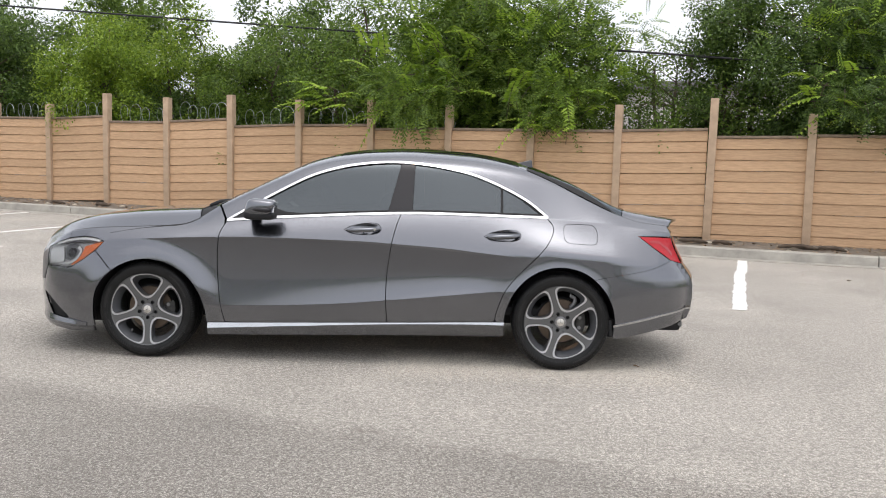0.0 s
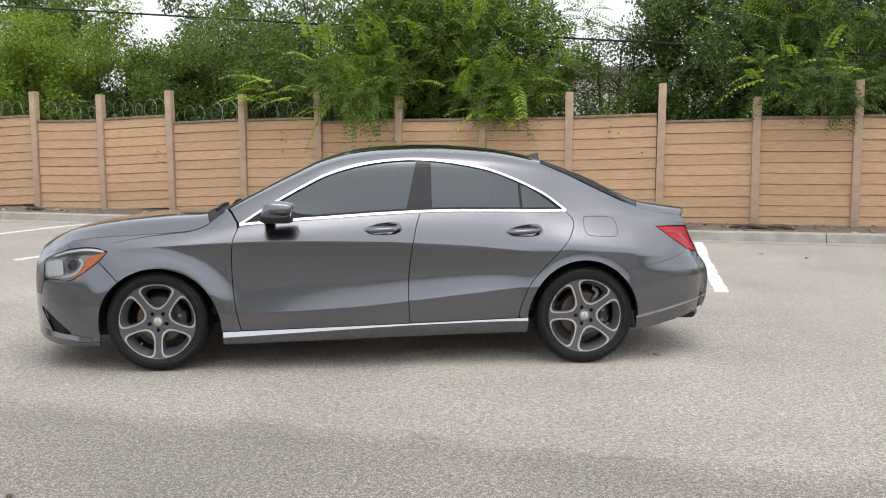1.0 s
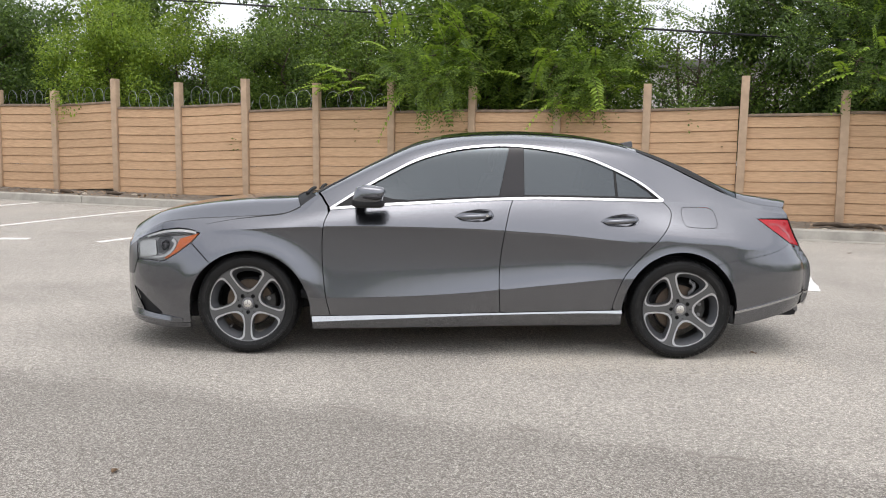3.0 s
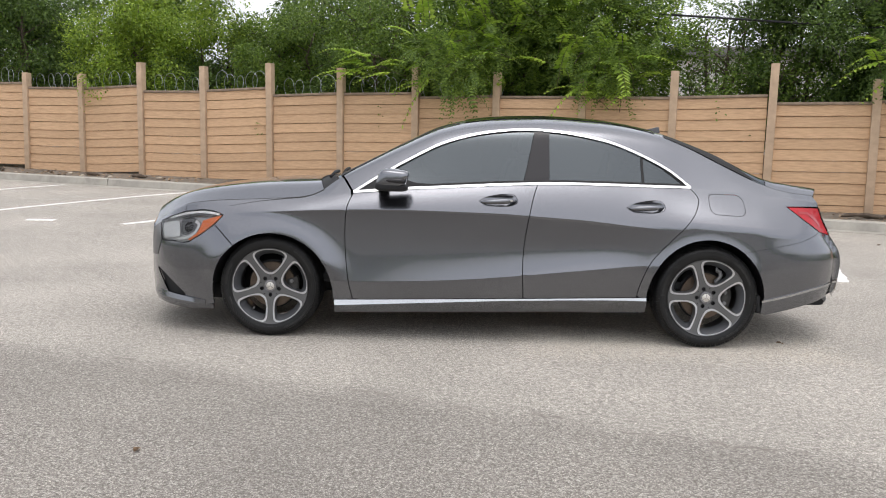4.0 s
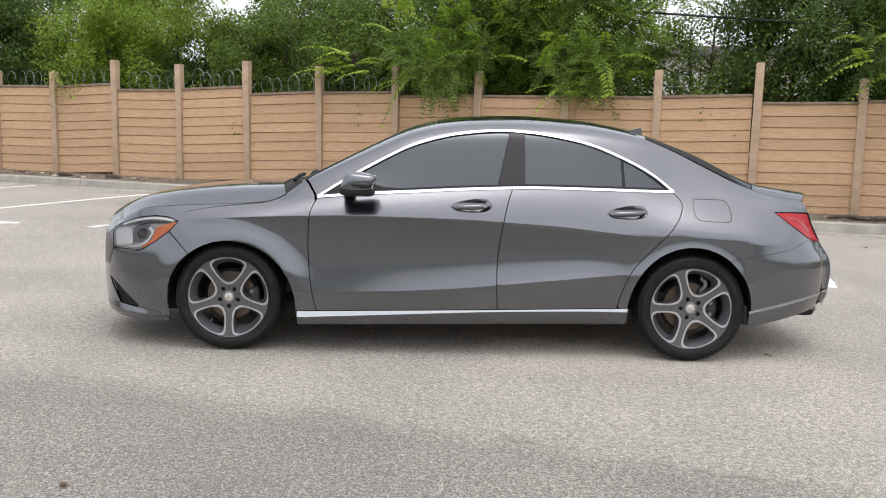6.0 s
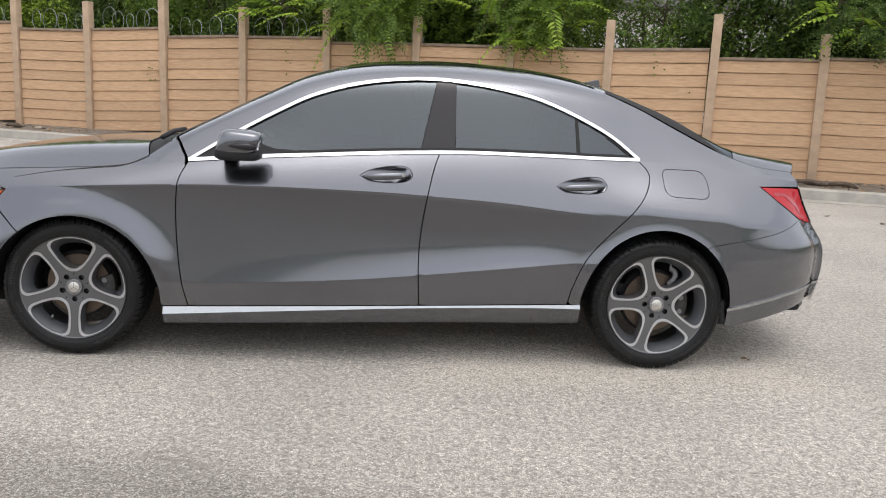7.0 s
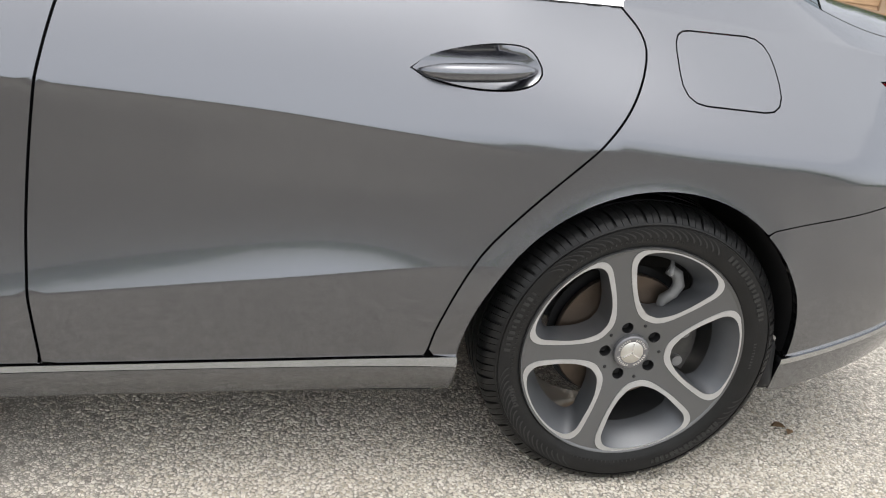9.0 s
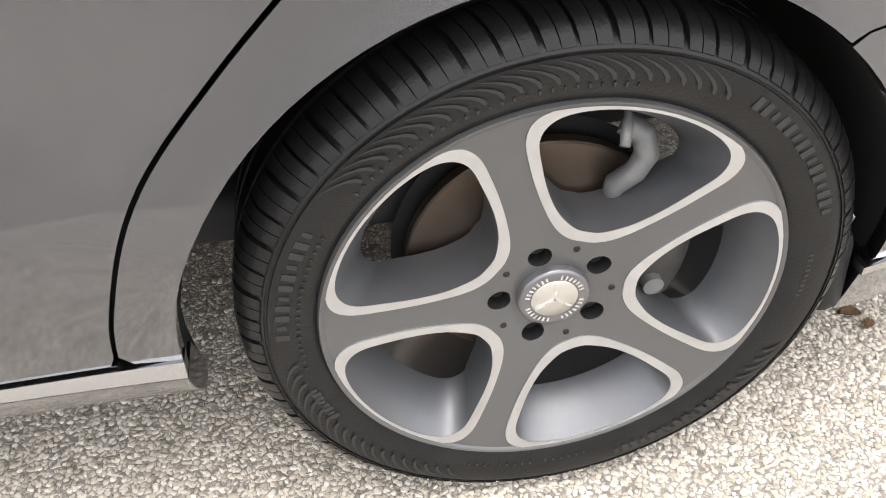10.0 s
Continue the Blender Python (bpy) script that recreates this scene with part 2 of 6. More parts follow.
PAINT = paint_material()
CHROME = mat("bright_chrome_trim", (0.82, 0.83, 0.84), 0.12, 1.0)
SATIN = mat("satin_silver_sill", (0.52, 0.53, 0.54), 0.2, 1.0, spread=0.05)
BLACK = mat("matt_black_plastic", (0.016, 0.016, 0.017), 0.65, spec=0.3)
ROOF_GLASS = mat("black_roof_glass", (0.01, 0.011, 0.012), 0.08)
GLOSS_BLACK = mat("gloss_black_pillar", (0.02, 0.019, 0.021), 0.2, ior=1.4)
SEAL = mat("black_rubber_seal", (0.008, 0.008, 0.008), 0.7)
GLASS = tinted_glass_material("tinted_car_glass", (0.05, 0.055, 0.055))
CLEAR = tinted_glass_material("clear_lamp_lens", (0.97, 0.97, 0.97), 1.35, (1.0, 1.0, 1.0))
AMBER = mat("amber_reflector", (0.62, 0.13, 0.008), 0.3, coat=0.2)
LAMP_GREY = mat("lamp_reflector", (0.3, 0.3, 0.295), 0.3, 0.5, spread=0.25, scale=30)
RED = mat("red_tail_lens", (0.4, 0.004, 0.01), 0.25, coat=0.15, spec=0.35)
RUBBER = mat("tyre_rubber", (0.0105, 0.0105, 0.0108), 0.36, spread=0.3, scale=14, bump=0.15, bump_scale=300, spec=0.28)
MARKING = mat("worn_rubber_lettering", (0.019, 0.019, 0.019), 0.5)
RIM_DARK = mat("dark_grey_wheel_paint", (0.115, 0.116, 0.118), 0.42, 0.5, spread=0.06, scale=5, coat=0.4)
RIM_BRIGHT = mat("machined_alloy", (0.58, 0.59, 0.61), 0.3, 0.9, spread=0.06, scale=30, bump=0.05, bump_scale=400)
RIM_WALL = mat("silver_wheel_paint", (0.15, 0.156, 0.166), 0.42, 0.65, spread=0.08, scale=12)
DISC = mat("rusty_brake_disc", (0.13, 0.1, 0.078), 0.35, 0.8, spread=0.25, scale=9)
RUST = mat("rusty_iron", (0.25, 0.165, 0.115), 0.7, 0.3, spread=0.35, scale=25)
CALIPER = mat("dark_caliper_casting", (0.05, 0.048, 0.045), 0.6, 0.3, spread=0.3, scale=30)
CALIPER_PALE = mat("grey_bracket_casting", (0.2, 0.2, 0.2), 0.55, 0.4, spread=0.2, scale=30)
SIDEWALL = mat("moulded_sidewall_rib", (0.018, 0.018, 0.0185), 0.5)
GRILLE = mat("dark_grille_edge", (0.05, 0.05, 0.053), 0.35, coat=0.3)
FIN = mat("dark_aerial_paint", (0.04, 0.041, 0.044), 0.35, 0.3, coat=0.5)
LAMP_WHITE = mat("bright_lamp_reflector", (0.62, 0.63, 0.62), 0.25, 0.3, spread=0.12, scale=40)
LAMP_DARK = mat("dark_lamp_housing", (0.06, 0.06, 0.062), 0.3)
CABIN = mat("dark_cabin_cloth", (0.035, 0.035, 0.037), 0.8, spread=0.2)
ASPHALT = chip_seal_material()
ROAD_PAINT = mat("worn_white_road_paint", (0.78, 0.77, 0.74), 0.8, spread=0.12, scale=9, bump=0.5, bump_scale=120)
CONCRETE = mat("weathered_kerb_concrete", (0.36, 0.34, 0.3), 0.9, spread=0.22, scale=3.5, bump=0.4, bump_scale=60)
BOARD = board_material()
POST = mat("tan_concrete_post", (0.46, 0.335, 0.23), 0.9, spread=0.16, scale=5, bump=0.3, bump_scale=70)
CAP = mat("grey_stained_coping", (0.24, 0.18, 0.13), 0.9, spread=0.3, scale=6)
WIRE = mat("galvanised_wire", (0.42, 0.44, 0.46), 0.4, 0.8)
CABLE = mat("black_cable", (0.02, 0.02, 0.022), 0.6)
BARK = mat("grey_brown_bark", (0.1, 0.075, 0.055), 0.95, spread=0.35, scale=12, bump=0.6, bump_scale=40)
LITTER = mat("dry_leaf_litter", (0.3, 0.2, 0.12), 0.95, spread=0.5, scale=20)
SOIL = mat("bare_soil", (0.17, 0.145, 0.115), 0.95, spread=0.35, scale=5, bump=0.6, bump_scale=30)
STONE = mat("pale_rubble_stone", (0.42, 0.37, 0.3), 0.9, spread=0.25, scale=15)
WHITEWALL = mat("pale_rendered_wall", (0.72, 0.68, 0.65), 0.85, spread=0.06, scale=1.5)
ROOF = mat("grey_flat_roof", (0.25, 0.24, 0.23), 0.9, spread=0.15)
CHIP = chipping_material()
LEAF_A = leaf_material("mid_green_leaf", (0.055, 0.11, 0.012), (0.2, 0.3, 0.038))
LEAF_B = leaf_material("yellow_green_leaf", (0.1, 0.18, 0.012), (0.32, 0.44, 0.04))
LEAF_C = leaf_material("deep_green_leaf", (0.03, 0.065, 0.012), (0.15, 0.24, 0.04))
LEAF_Y = leaf_material("young_bright_leaf", (0.17, 0.3, 0.018), (0.36, 0.5, 0.06))


# ---- building helpers ----
def part(name, bm, material, parent=None, label="", smooth=True):
    """Links a bmesh as one mesh object, under a thing or a part."""
    me = bpy.data.meshes.new(name)
    if smooth:
        for f in bm.faces:
            f.smooth = True
    bm.to_mesh(me)
    bm.free()
    me.materials.append(material)
    ob = new(name, me)
    if parent is not None:
        ob.parent = parent
    if label:
        ob["label"] = label
    return ob


def thing(name, label, category, at=(0, 0, 0), group="", kind=""):
    """An Empty at the base of a thing, that parents its parts."""
    ob = new(name)
    ob.empty_display_size = 0.1
    ob.matrix_world = Matrix.Translation(at)
    return tagged(ob, label, category, group, kind)


def box(bm, centre, size, turn=None, bevel=0.0):
    made = bmesh.ops.create_cube(bm, size=1)["verts"]
    m = Matrix.Translation(centre) @ (turn or Matrix()) @ Matrix.Diagonal((*size, 1))
    bmesh.ops.transform(bm, matrix=m, verts=made)
    if bevel:
        edges = list({e for v in made for e in v.link_edges})
        bmesh.ops.bevel(bm, geom=edges, offset=bevel, segments=2, affect="EDGES", profile=0.6)
    return bm


def tube(bm, points, radii, sides=8, cap=True):
    """A round bar along points; radii: one number or one for each point."""
    pts = [Vector(p) for p in points]
    rad = [radii] * len(pts) if isinstance(radii, (int, float)) else radii
    rings = []
    for i, p in enumerate(pts):
        d = (pts[min(i + 1, len(pts) - 1)] - pts[max(i - 1, 0)]).normalized()
        a = d.orthogonal().normalized() if i == 0 else (a - d * a.dot(d)).normalized()
        c = d.cross(a)
        rings.append([bm.verts.new(p + float(rad[i]) * (math.cos(k) * a + math.sin(k) * c)) for k in np.linspace(0, math.tau, sides, endpoint=False)])
    for r, s in zip(rings, rings[1:]):
        for k in range(sides):
            bm.faces.new((r[k], r[(k + 1) % sides], s[(k + 1) % sides], s[k]))
    if cap:
        bm.faces.new(rings[0][::-1])
        bm.faces.new(rings[-1])
    return bm


def lathe(bm, profile, sides=48, axis="y", closed=False):
    """Turns (radius, along) pairs round an axis through the origin."""
    rings = []
    for r, h in profile:
        ring = []
        for k in range(sides):
            a = math.tau * k / sides
            ring.append(bm.verts.new((r * math.cos(a), h, r * math.sin(a)) if axis == "y" else (r * math.cos(a), r * math.sin(a), h)))
        rings.append(ring)
    pairs = list(zip(rings, rings[1:])) + ([(rings[-1], rings[0])] if closed else [])
    for r, s in pairs:
        for k in range(sides):
            bm.faces.new((r[k], r[(k + 1) % sides], s[(k + 1) % sides], s[k]))
    return bm


def fix(bm):
    bmesh.ops.recalc_face_normals(bm, faces=bm.faces)
    return bm


def sharpen(bm, degrees=35):
    """Marks the edges sharper than that, so that smooth shading keeps them."""
    for e in bm.edges:
        if len(e.link_faces) == 2 and e.calc_face_angle(0) > radians(degrees):
            e.smooth = False
    return bm


def curve(*pairs):
    """A smooth curve through (x, value) pairs, without overshoot."""
    xs, ys = np.array([p[0] for p in pairs], float), np.array([p[1] for p in pairs], float)
    h, d = np.diff(xs), np.diff(ys) / np.diff(xs)
    m = np.zeros(len(xs))
    m[0], m[-1] = d[0], d[-1]
    for i in range(1, len(xs) - 1):
        if d[i - 1] * d[i] > 0:
            w1, w2 = 2 * h[i] + h[i - 1], h[i] + 2 * h[i - 1]
            m[i] = (w1 + w2) / (w1 / d[i - 1] + w2 / d[i])

    def at(x):
        x = min(max(float(x), xs[0]), xs[-1])
        i = min(int(np.searchsorted(xs, x, "right")) - 1, len(xs) - 2)
        t = (x - xs[i]) / h[i]
        return float(ys[i] * (1 + 2 * t) * (1 - t) ** 2 + h[i] * m[i] * t * (1 - t) ** 2 + ys[i + 1] * t * t * (3 - 2 * t) + h[i] * m[i + 1] * t * t * (t - 1))
    return at


def ease(x, a, b):
    t = min(max((x - a) / (b - a), 0.0), 1.0)
    return t * t * (3 - 2 * t)


def resample(points, step, closed=True):
    out = []
    n = len(points)
    for i in range(n if closed else n - 1):
        a, b = points[i], points[(i + 1) % n]
        k = max(1, math.ceil(math.dist(a, b) / step))
        out += [(a[0] + (b[0] - a[0]) * j / k, a[1] + (b[1] - a[1]) * j / k) for j in range(k)]
    return out if closed else out + [points[-1]]


def smooth_line(points, step=0.02):
    """A smooth run through the points (Catmull-Rom), open."""
    p = [np.array(q, float) for q in points]
    p = [2 * p[0] - p[1]] + p + [2 * p[-1] - p[-2]]
    out = []
    for i in range(1, len(p) - 2):
        k = max(1, math.ceil(np.linalg.norm(p[i + 1] - p[i]) / step))
        for j in range(k):
            t = j / k
            out.append(tuple(0.5 * ((2 * p[i]) + (p[i + 1] - p[i - 1]) * t + (2 * p[i - 1] - 5 * p[i] + 4 * p[i + 1] - p[i + 2]) * t * t + (3 * p[i] - p[i - 1] - 3 * p[i + 1] + p[i + 2]) * t ** 3)))
    return [(float(a), float(b)) for a, b in out] + [tuple(map(float, p[-2]))]


def area(poly):
    return 0.5 * sum(a[0] * b[1] - b[0] * a[1] for a, b in zip(poly, poly[1:] + poly[:1]))


def inset(poly, d):
    """The polygon, drawn in by d all round (negative: pushed out)."""
    if area(poly) < 0:
        poly = poly[::-1]
    out = []
    for i, p in enumerate(poly):
        a, b = poly[i - 1], poly[(i + 1) % len(poly)]
        u = np.array((p[0] - a[0], p[1] - a[1]))
        v = np.array((b[0] - p[0], b[1] - p[1]))
        u, v = u / (np.linalg.norm(u) + 1e-12), v / (np.linalg.norm(v) + 1e-12)
        n = np.array((-u[1], u[0])) + np.array((-v[1], v[0]))
        n /= np.linalg.norm(n) + 1e-12
        c = max(0.4, n @ np.array((-u[1], u[0])))
        out.append((float(p[0] + n[0] * d / c), float(p[1] + n[1] * d / c)))
    return out


def inside(points, poly):
    """Which of the points lie in the polygon, and how far they are from its edge."""
    p, q = np.asarray(points, float), np.asarray(poly, float)
    a, b = q, np.roll(q, -1, axis=0)
    odd = np.zeros(len(p), bool)
    far = np.full(len(p), 1e9)
    for (ax, ay), (bx, by) in zip(a, b):
        if ay != by:
            odd ^= ((ay > p[:, 1]) != (by > p[:, 1])) & (p[:, 0] < (bx - ax) * (p[:, 1] - ay) / (by - ay) + ax)
        d = np.array((bx - ax, by - ay))
        t = np.clip(((p - (ax, ay)) @ d) / (d @ d + 1e-15), 0, 1)
        far = np.minimum(far, np.linalg.norm(p - (ax, ay) - t[:, None] * d, axis=1))
    return odd, far


def sheet(loops, inner):
    """Triangles of the area inside the first loop and outside the others, with inner points. Gives points, triangles and the loops' edges."""
    pts, edges = [], []
    for loop in loops:
        k = len(pts)
        pts += loop
        edges += [(k + i, k + (i + 1) % len(loop)) for i in range(len(loop))]
    rim = len(pts)
    if len(inner):
        ok, far = inside(inner, loops[0])
        ok &= far > 0.006
        for hole in loops[1:]:
            odd, far = inside(inner, hole)
            ok &= ~odd & (far > 0.006)
        pts = pts + [tuple(p) for p, k in zip(inner, ok) if k]
    v, _, f, *_ = delaunay_2d_cdt([Vector(p) for p in pts], edges, [], 0, 1e-6)
    v = [(p.x, p.y) for p in v]
    mid = np.array([np.mean([v[i] for i in t], axis=0) for t in f])
    keep = inside(mid, loops[0])[0]
    for hole in loops[1:]:
        keep &= ~inside(mid, hole)[0]
    return v, [t for t, k in zip(f, keep) if k]


# ---- the car: form ----
WIDE = curve((-2.2, 0.53), (-2.16, 0.6), (-2.08, 0.69), (-1.95, 0.775), (-1.8, 0.83), (-1.6, 0.868), (-1.35, 0.88), (-0.9, 0.88), (0.9, 0.88), (1.35, 0.888), (1.7, 0.872), (1.9, 0.83), (2.05, 0.765), (2.15, 0.69), (2.22, 0.61))
BELT = curve((-2.2, 0.655), (-2.0, 0.765), (-1.9, 0.803), (-1.7, 0.833), (-1.4, 0.853), (-1.13, 0.873), (-0.85, 0.905), (-0.55, 0.932), (0.0, 0.972), (0.4, 0.988), (1.0, 0.985), (1.25, 0.978), (1.6, 0.955), (1.9, 0.925), (2.1, 0.895), (2.25, 0.87))
BELT_WIDE = curve((-2.2, 0.5), (-2.0, 0.64), (-1.7, 0.74), (-1.3, 0.785), (-0.85, 0.8), (0.0, 0.785), (0.6, 0.775), (1.0, 0.735), (1.25, 0.69), (1.6, 0.65), (1.9, 0.63), (2.1, 0.59), (2.25, 0.5))
TOP = curve((-2.3, 0.7), (-2.21, 0.77), (-2.1, 0.835), (-1.96, 0.885), (-1.75, 0.925), (-1.55, 0.95), (-1.34, 0.966), (-1.17, 0.975), (-1.05, 0.987), (-0.954, 1.03), (-0.794, 1.114), (-0.556, 1.24), (-0.32, 1.348), (-0.123, 1.394), (0.05, 1.414), (0.35, 1.425), (0.7, 1.409), (1.1, 1.346), (1.416, 1.238), (1.858, 1.033), (1.95, 1.018), (2.1, 0.996), (2.3, 0.965))
RAIL = curve((-2.2, 0.66), (-2.0, 0.77), (-1.9, 0.81), (-1.7, 0.838), (-1.4, 0.858), (-1.13, 0.882), (-1.05, 0.915), (-1.0, 0.955), (-0.93, 1.005), (-0.77, 1.095), (-0.55, 1.21), (-0.3, 1.322), (-0.12, 1.362), (0.1, 1.385), (0.35, 1.393), (0.7, 1.378), (1.0, 1.328), (1.25, 1.235), (1.5, 1.115), (1.75, 1.005), (1.9, 0.963), (2.06, 0.945), (2.2, 0.93))
CREASE = curve((-2.2, 0.62), (-1.9, 0.72), (-1.68, 0.756), (-1.33, 0.786), (-0.87, 0.809), (-0.63, 0.815), (0.07, 0.806), (0.24, 0.797), (0.58, 0.778), (0.82, 0.755), (1.2, 0.72), (2.2, 0.66))
LOW_CREASE = curve((-2.2, 0.36), (-0.83, 0.366), (-0.44, 0.378), (-0.09, 0.4), (0.25, 0.434), (0.59, 0.472), (0.97, 0.511), (1.4, 0.53), (2.2, 0.55))
SILL = curve((-2.2, 0.22), (-0.95, 0.249), (-0.26, 0.27), (0.22, 0.285), (0.96, 0.308), (2.2, 0.33))
TAIL = curve((0.1, 2.27), (0.24, 2.33), (0.36, 2.37), (0.53, 2.38), (0.59, 2.37), (0.7, 2.3), (0.88, 2.22), (1.0, 2.2))
FRONT_WHEEL, REAR_WHEEL = (-1.35, 0.317), (1.35, 0.317)


def tail_line(z):
    return TAIL(z) - 0.132


@functools.lru_cache(maxsize=None)
def half_width(x, z):
    """The car's half width at x along and z up: the body's skin."""
    zb, wb, top = BELT(x), BELT_WIDE(x), TOP(x)
    if z > zb:
        h = min((z - zb) / max(top - zb, 0.01), 1.0)
        return wb * max(1 - 0.3 * h - 0.7 * h ** 14, 0.0)
    xs = x + (2.38 - TAIL(z)) * ease(x, 1.4, 2.1)
    wide = WIDE(xs)
    b = max(wide - wb, 0.02)
    zc, zl = CREASE(x), LOW_CREASE(x)
    # the folded flank of doors and front wings
    if z >= zc:
        f = (z - zc) / (zb - zc)
        flank = b * (0.62 * f + 0.38 * f ** 2)
    elif z >= zl:
        d = zc - z
        f = d / (zc - zl)
        flare = 0.1 + 0.9 * ease(x, -0.9, 0.35)
        flank = 0.003 * (1 - math.exp(-d / 0.008)) + 0.0195 * (1 - math.exp(-d / 0.15)) / (1 - math.exp(-(zc - zl) / 0.15)) - 0.033 * flare * max(0.0, (f - 0.35) / 0.65) ** 2.2 - 0.033 * (1 - flare) * f ** 1.4
    else:
        d = zl - z
        flank = -0.0105 + 0.14 * d + 0.1 * d * d
    # the plain swelling haunch of the rear wing
    z0 = 0.745 - 0.055 * ease(x, 1.2, 2.1)
    f = max(z - z0, 0.0) / (zb - z0)
    haunch = b * (0.94 * f ** 1.35 + 0.06 * max(z - 0.55, 0.0) / (zb - 0.55)) + 0.10 * max(0.48 - z, 0.0) + 0.25 * max(0.48 - z, 0.0) ** 2
    w = ease(x, 0.62, 1.2)
    u = 1 - ease(x, -1.75, -1.1)
    nose = b * max((z - 0.45) / (zb - 0.45), 0.0) ** 2.6 + 0.12 * max(0.42 - z, 0.0)
    off = flank * (1 - w) * (1 - u) + haunch * w + nose * u
    # lips round the wheel arches
    lip = 0.0
    for cx, cz, r in ((-1.335, 0.285, 0.37), (1.328, 0.28, 0.352)):
        d = math.hypot(x - cx, z - cz) - r
        lip += (0.03 if cx < 0 else 0.011) * math.exp(-(max(d, 0.0) / (0.085 if cx < 0 else 0.05)) ** 2) * ease(z, 0.3, 0.5) * ((1 - ease(z, zc - 0.01, zc + 0.06)) if cx < 0 else 1)
    return wide - off + lip


def levels(x):
    """Heights at which the skin gets points at x, along its folds."""
    zb, zc, zl, rail = BELT(x), CREASE(x), LOW_CREASE(x), RAIL(x)
    out = list(np.linspace(0.14, zl - 0.03, 9)) + [zl - 0.014, zl - 0.004, zl + 0.004, zl + 0.014]
    out += list(np.linspace(zl + 0.035, zc - 0.035, 12)) + [zc - 0.018, zc - 0.009, zc - 0.003, zc + 0.003, zc + 0.01]
    out += list(np.linspace(zc + 0.025, zb - 0.012, 6)) + [zb - 0.004, zb + 0.004]
    if rail - zb > 0.03:
        out += list(np.linspace(zb + 0.02, rail, max(2, int((rail - zb) / 0.025))))
    return out


SKIN = [(x, z) for x in np.arange(-2.2, 2.2, 0.026) for z in levels(x)]


def panel(name, loop, material, parent, side=-1, holes=(), gap=0.0025, out=0.0, depth=0.02, step=0.02, label="", dish=None):
    """A piece of the car's skin with the outline loop (x, z), its edges folded inwards. out: how far it stands proud of the skin."""
    loops = [resample(inset(loop, gap), step)] + [resample(inset(h, -gap), step) for h in holes]
    xs, zs = [p[0] for p in loop], [p[1] for p in loop]
    inner = [p for p in SKIN if min(xs) < p[0] < max(xs) and min(zs) < p[1] < max(zs)]
    pts, tris = sheet(loops, inner)
    bm = bmesh.new()
    vs = []
    for x, z in pts:
        y = half_width(x, z) + out + (dish(x, z) if dish else 0)
        vs.append(bm.verts.new((x, side * y, z)))
    for t in tris:
        try:
            bm.faces.new([vs[i] for i in t])
        except ValueError:
            pass
    for f in bm.faces:
        f.normal_update()
        if f.normal.y * side < 0:
            f.normal_flip()
    rim = [e for e in bm.edges if len(e.link_faces) == 1]
    low = {}
    for e in rim:
        for v in e.verts:
            if v not in low:
                low[v] = bm.verts.new((v.co.x, v.co.y - side * depth, v.co.z))
    for e in rim:
        e.smooth = False
        a, b = e.verts
        lp = e.link_loops[0]
        if lp.vert is a:
            a, b = b, a
        bm.faces.new((a, b, low[b], low[a]))
    skin = len(tris)
    ob = part(name, bm, material, parent, label)
    # the skin's own normals, so that slim triangles leave no marks
    me = ob.data
    lift = lambda x, z: half_width(round(x, 5), round(z, 5)) + (dish(x, z) if dish else 0)
    known, normals = {}, []
    for poly in me.polygons:
        for i in poly.vertices:
            if poly.normal.y * side > 0.02 and poly.index < skin:
                if i not in known:
                    x, _, z = me.vertices[i].co
                    e = 0.003
                    known[i] = Vector(((lift(x - e, z) - lift(x + e, z)) / (2 * e), side, (lift(x, z - e) - lift(x, z + e)) / (2 * e))).normalized()
                normals.append(known[i])
            else:
                normals.append(poly.normal.copy())
    me.normals_split_custom_set(normals)
    return ob


def ribbon(path, width, closed=False):
    """The outline of a band along a path (x, z)."""
    left, right = [], []
    for i, p in enumerate(path):
        a, b = path[max(i - 1, 0)], path[min(i + 1, len(path) - 1)]
        d = np.array((b[0] - a[0], b[1] - a[1]))
        d /= np.linalg.norm(d) + 1e-12
        w = width(i / (len(path) - 1)) if callable(width) else width
        left.append((p[0] - d[1] * w / 2, p[1] + d[0] * w / 2))
        right.append((p[0] + d[1] * w / 2, p[1] - d[0] * w / 2))
    return left + right[::-1]


def arch(cx, cz, r, a0, a1, n=26):
    tall = 1.075 if cx > 0 else 1.0
    return [(cx + r * math.cos(radians(a)), cz + tall * r * math.sin(radians(a))) for a in np.linspace(a0, a1, n)]


def along(f, a, b, n=24):
    return [(float(x), f(x)) for x in np.linspace(a, b, n)]


def rounded(points, r, n=5):
    """A polygon with its corners rounded; r: one radius or one for each corner."""
    out = []
    k = len(points)
    for i, p in enumerate(points):
        p, a, b = np.array(p, float), np.array(points[i - 1], float), np.array(points[(i + 1) % k], float)
        rr = r[i] if isinstance(r, (list, tuple)) else r
        if rr == 0:
            out.append(tuple(p))
            continue
        u, v = (a - p) / np.linalg.norm(a - p), (b - p) / np.linalg.norm(b - p)
        ang = math.acos(max(-1, min(1, u @ v)))
        d = min(rr / math.tan(ang / 2), 0.48 * np.linalg.norm(a - p), 0.48 * np.linalg.norm(b - p))
        for t in np.linspace(0, 1, n):
            out.append(tuple((1 - t) ** 2 * (p + u * d) + 2 * t * (1 - t) * p + t * t * (p + v * d)))
    return [(float(x), float(y)) for x, y in out]


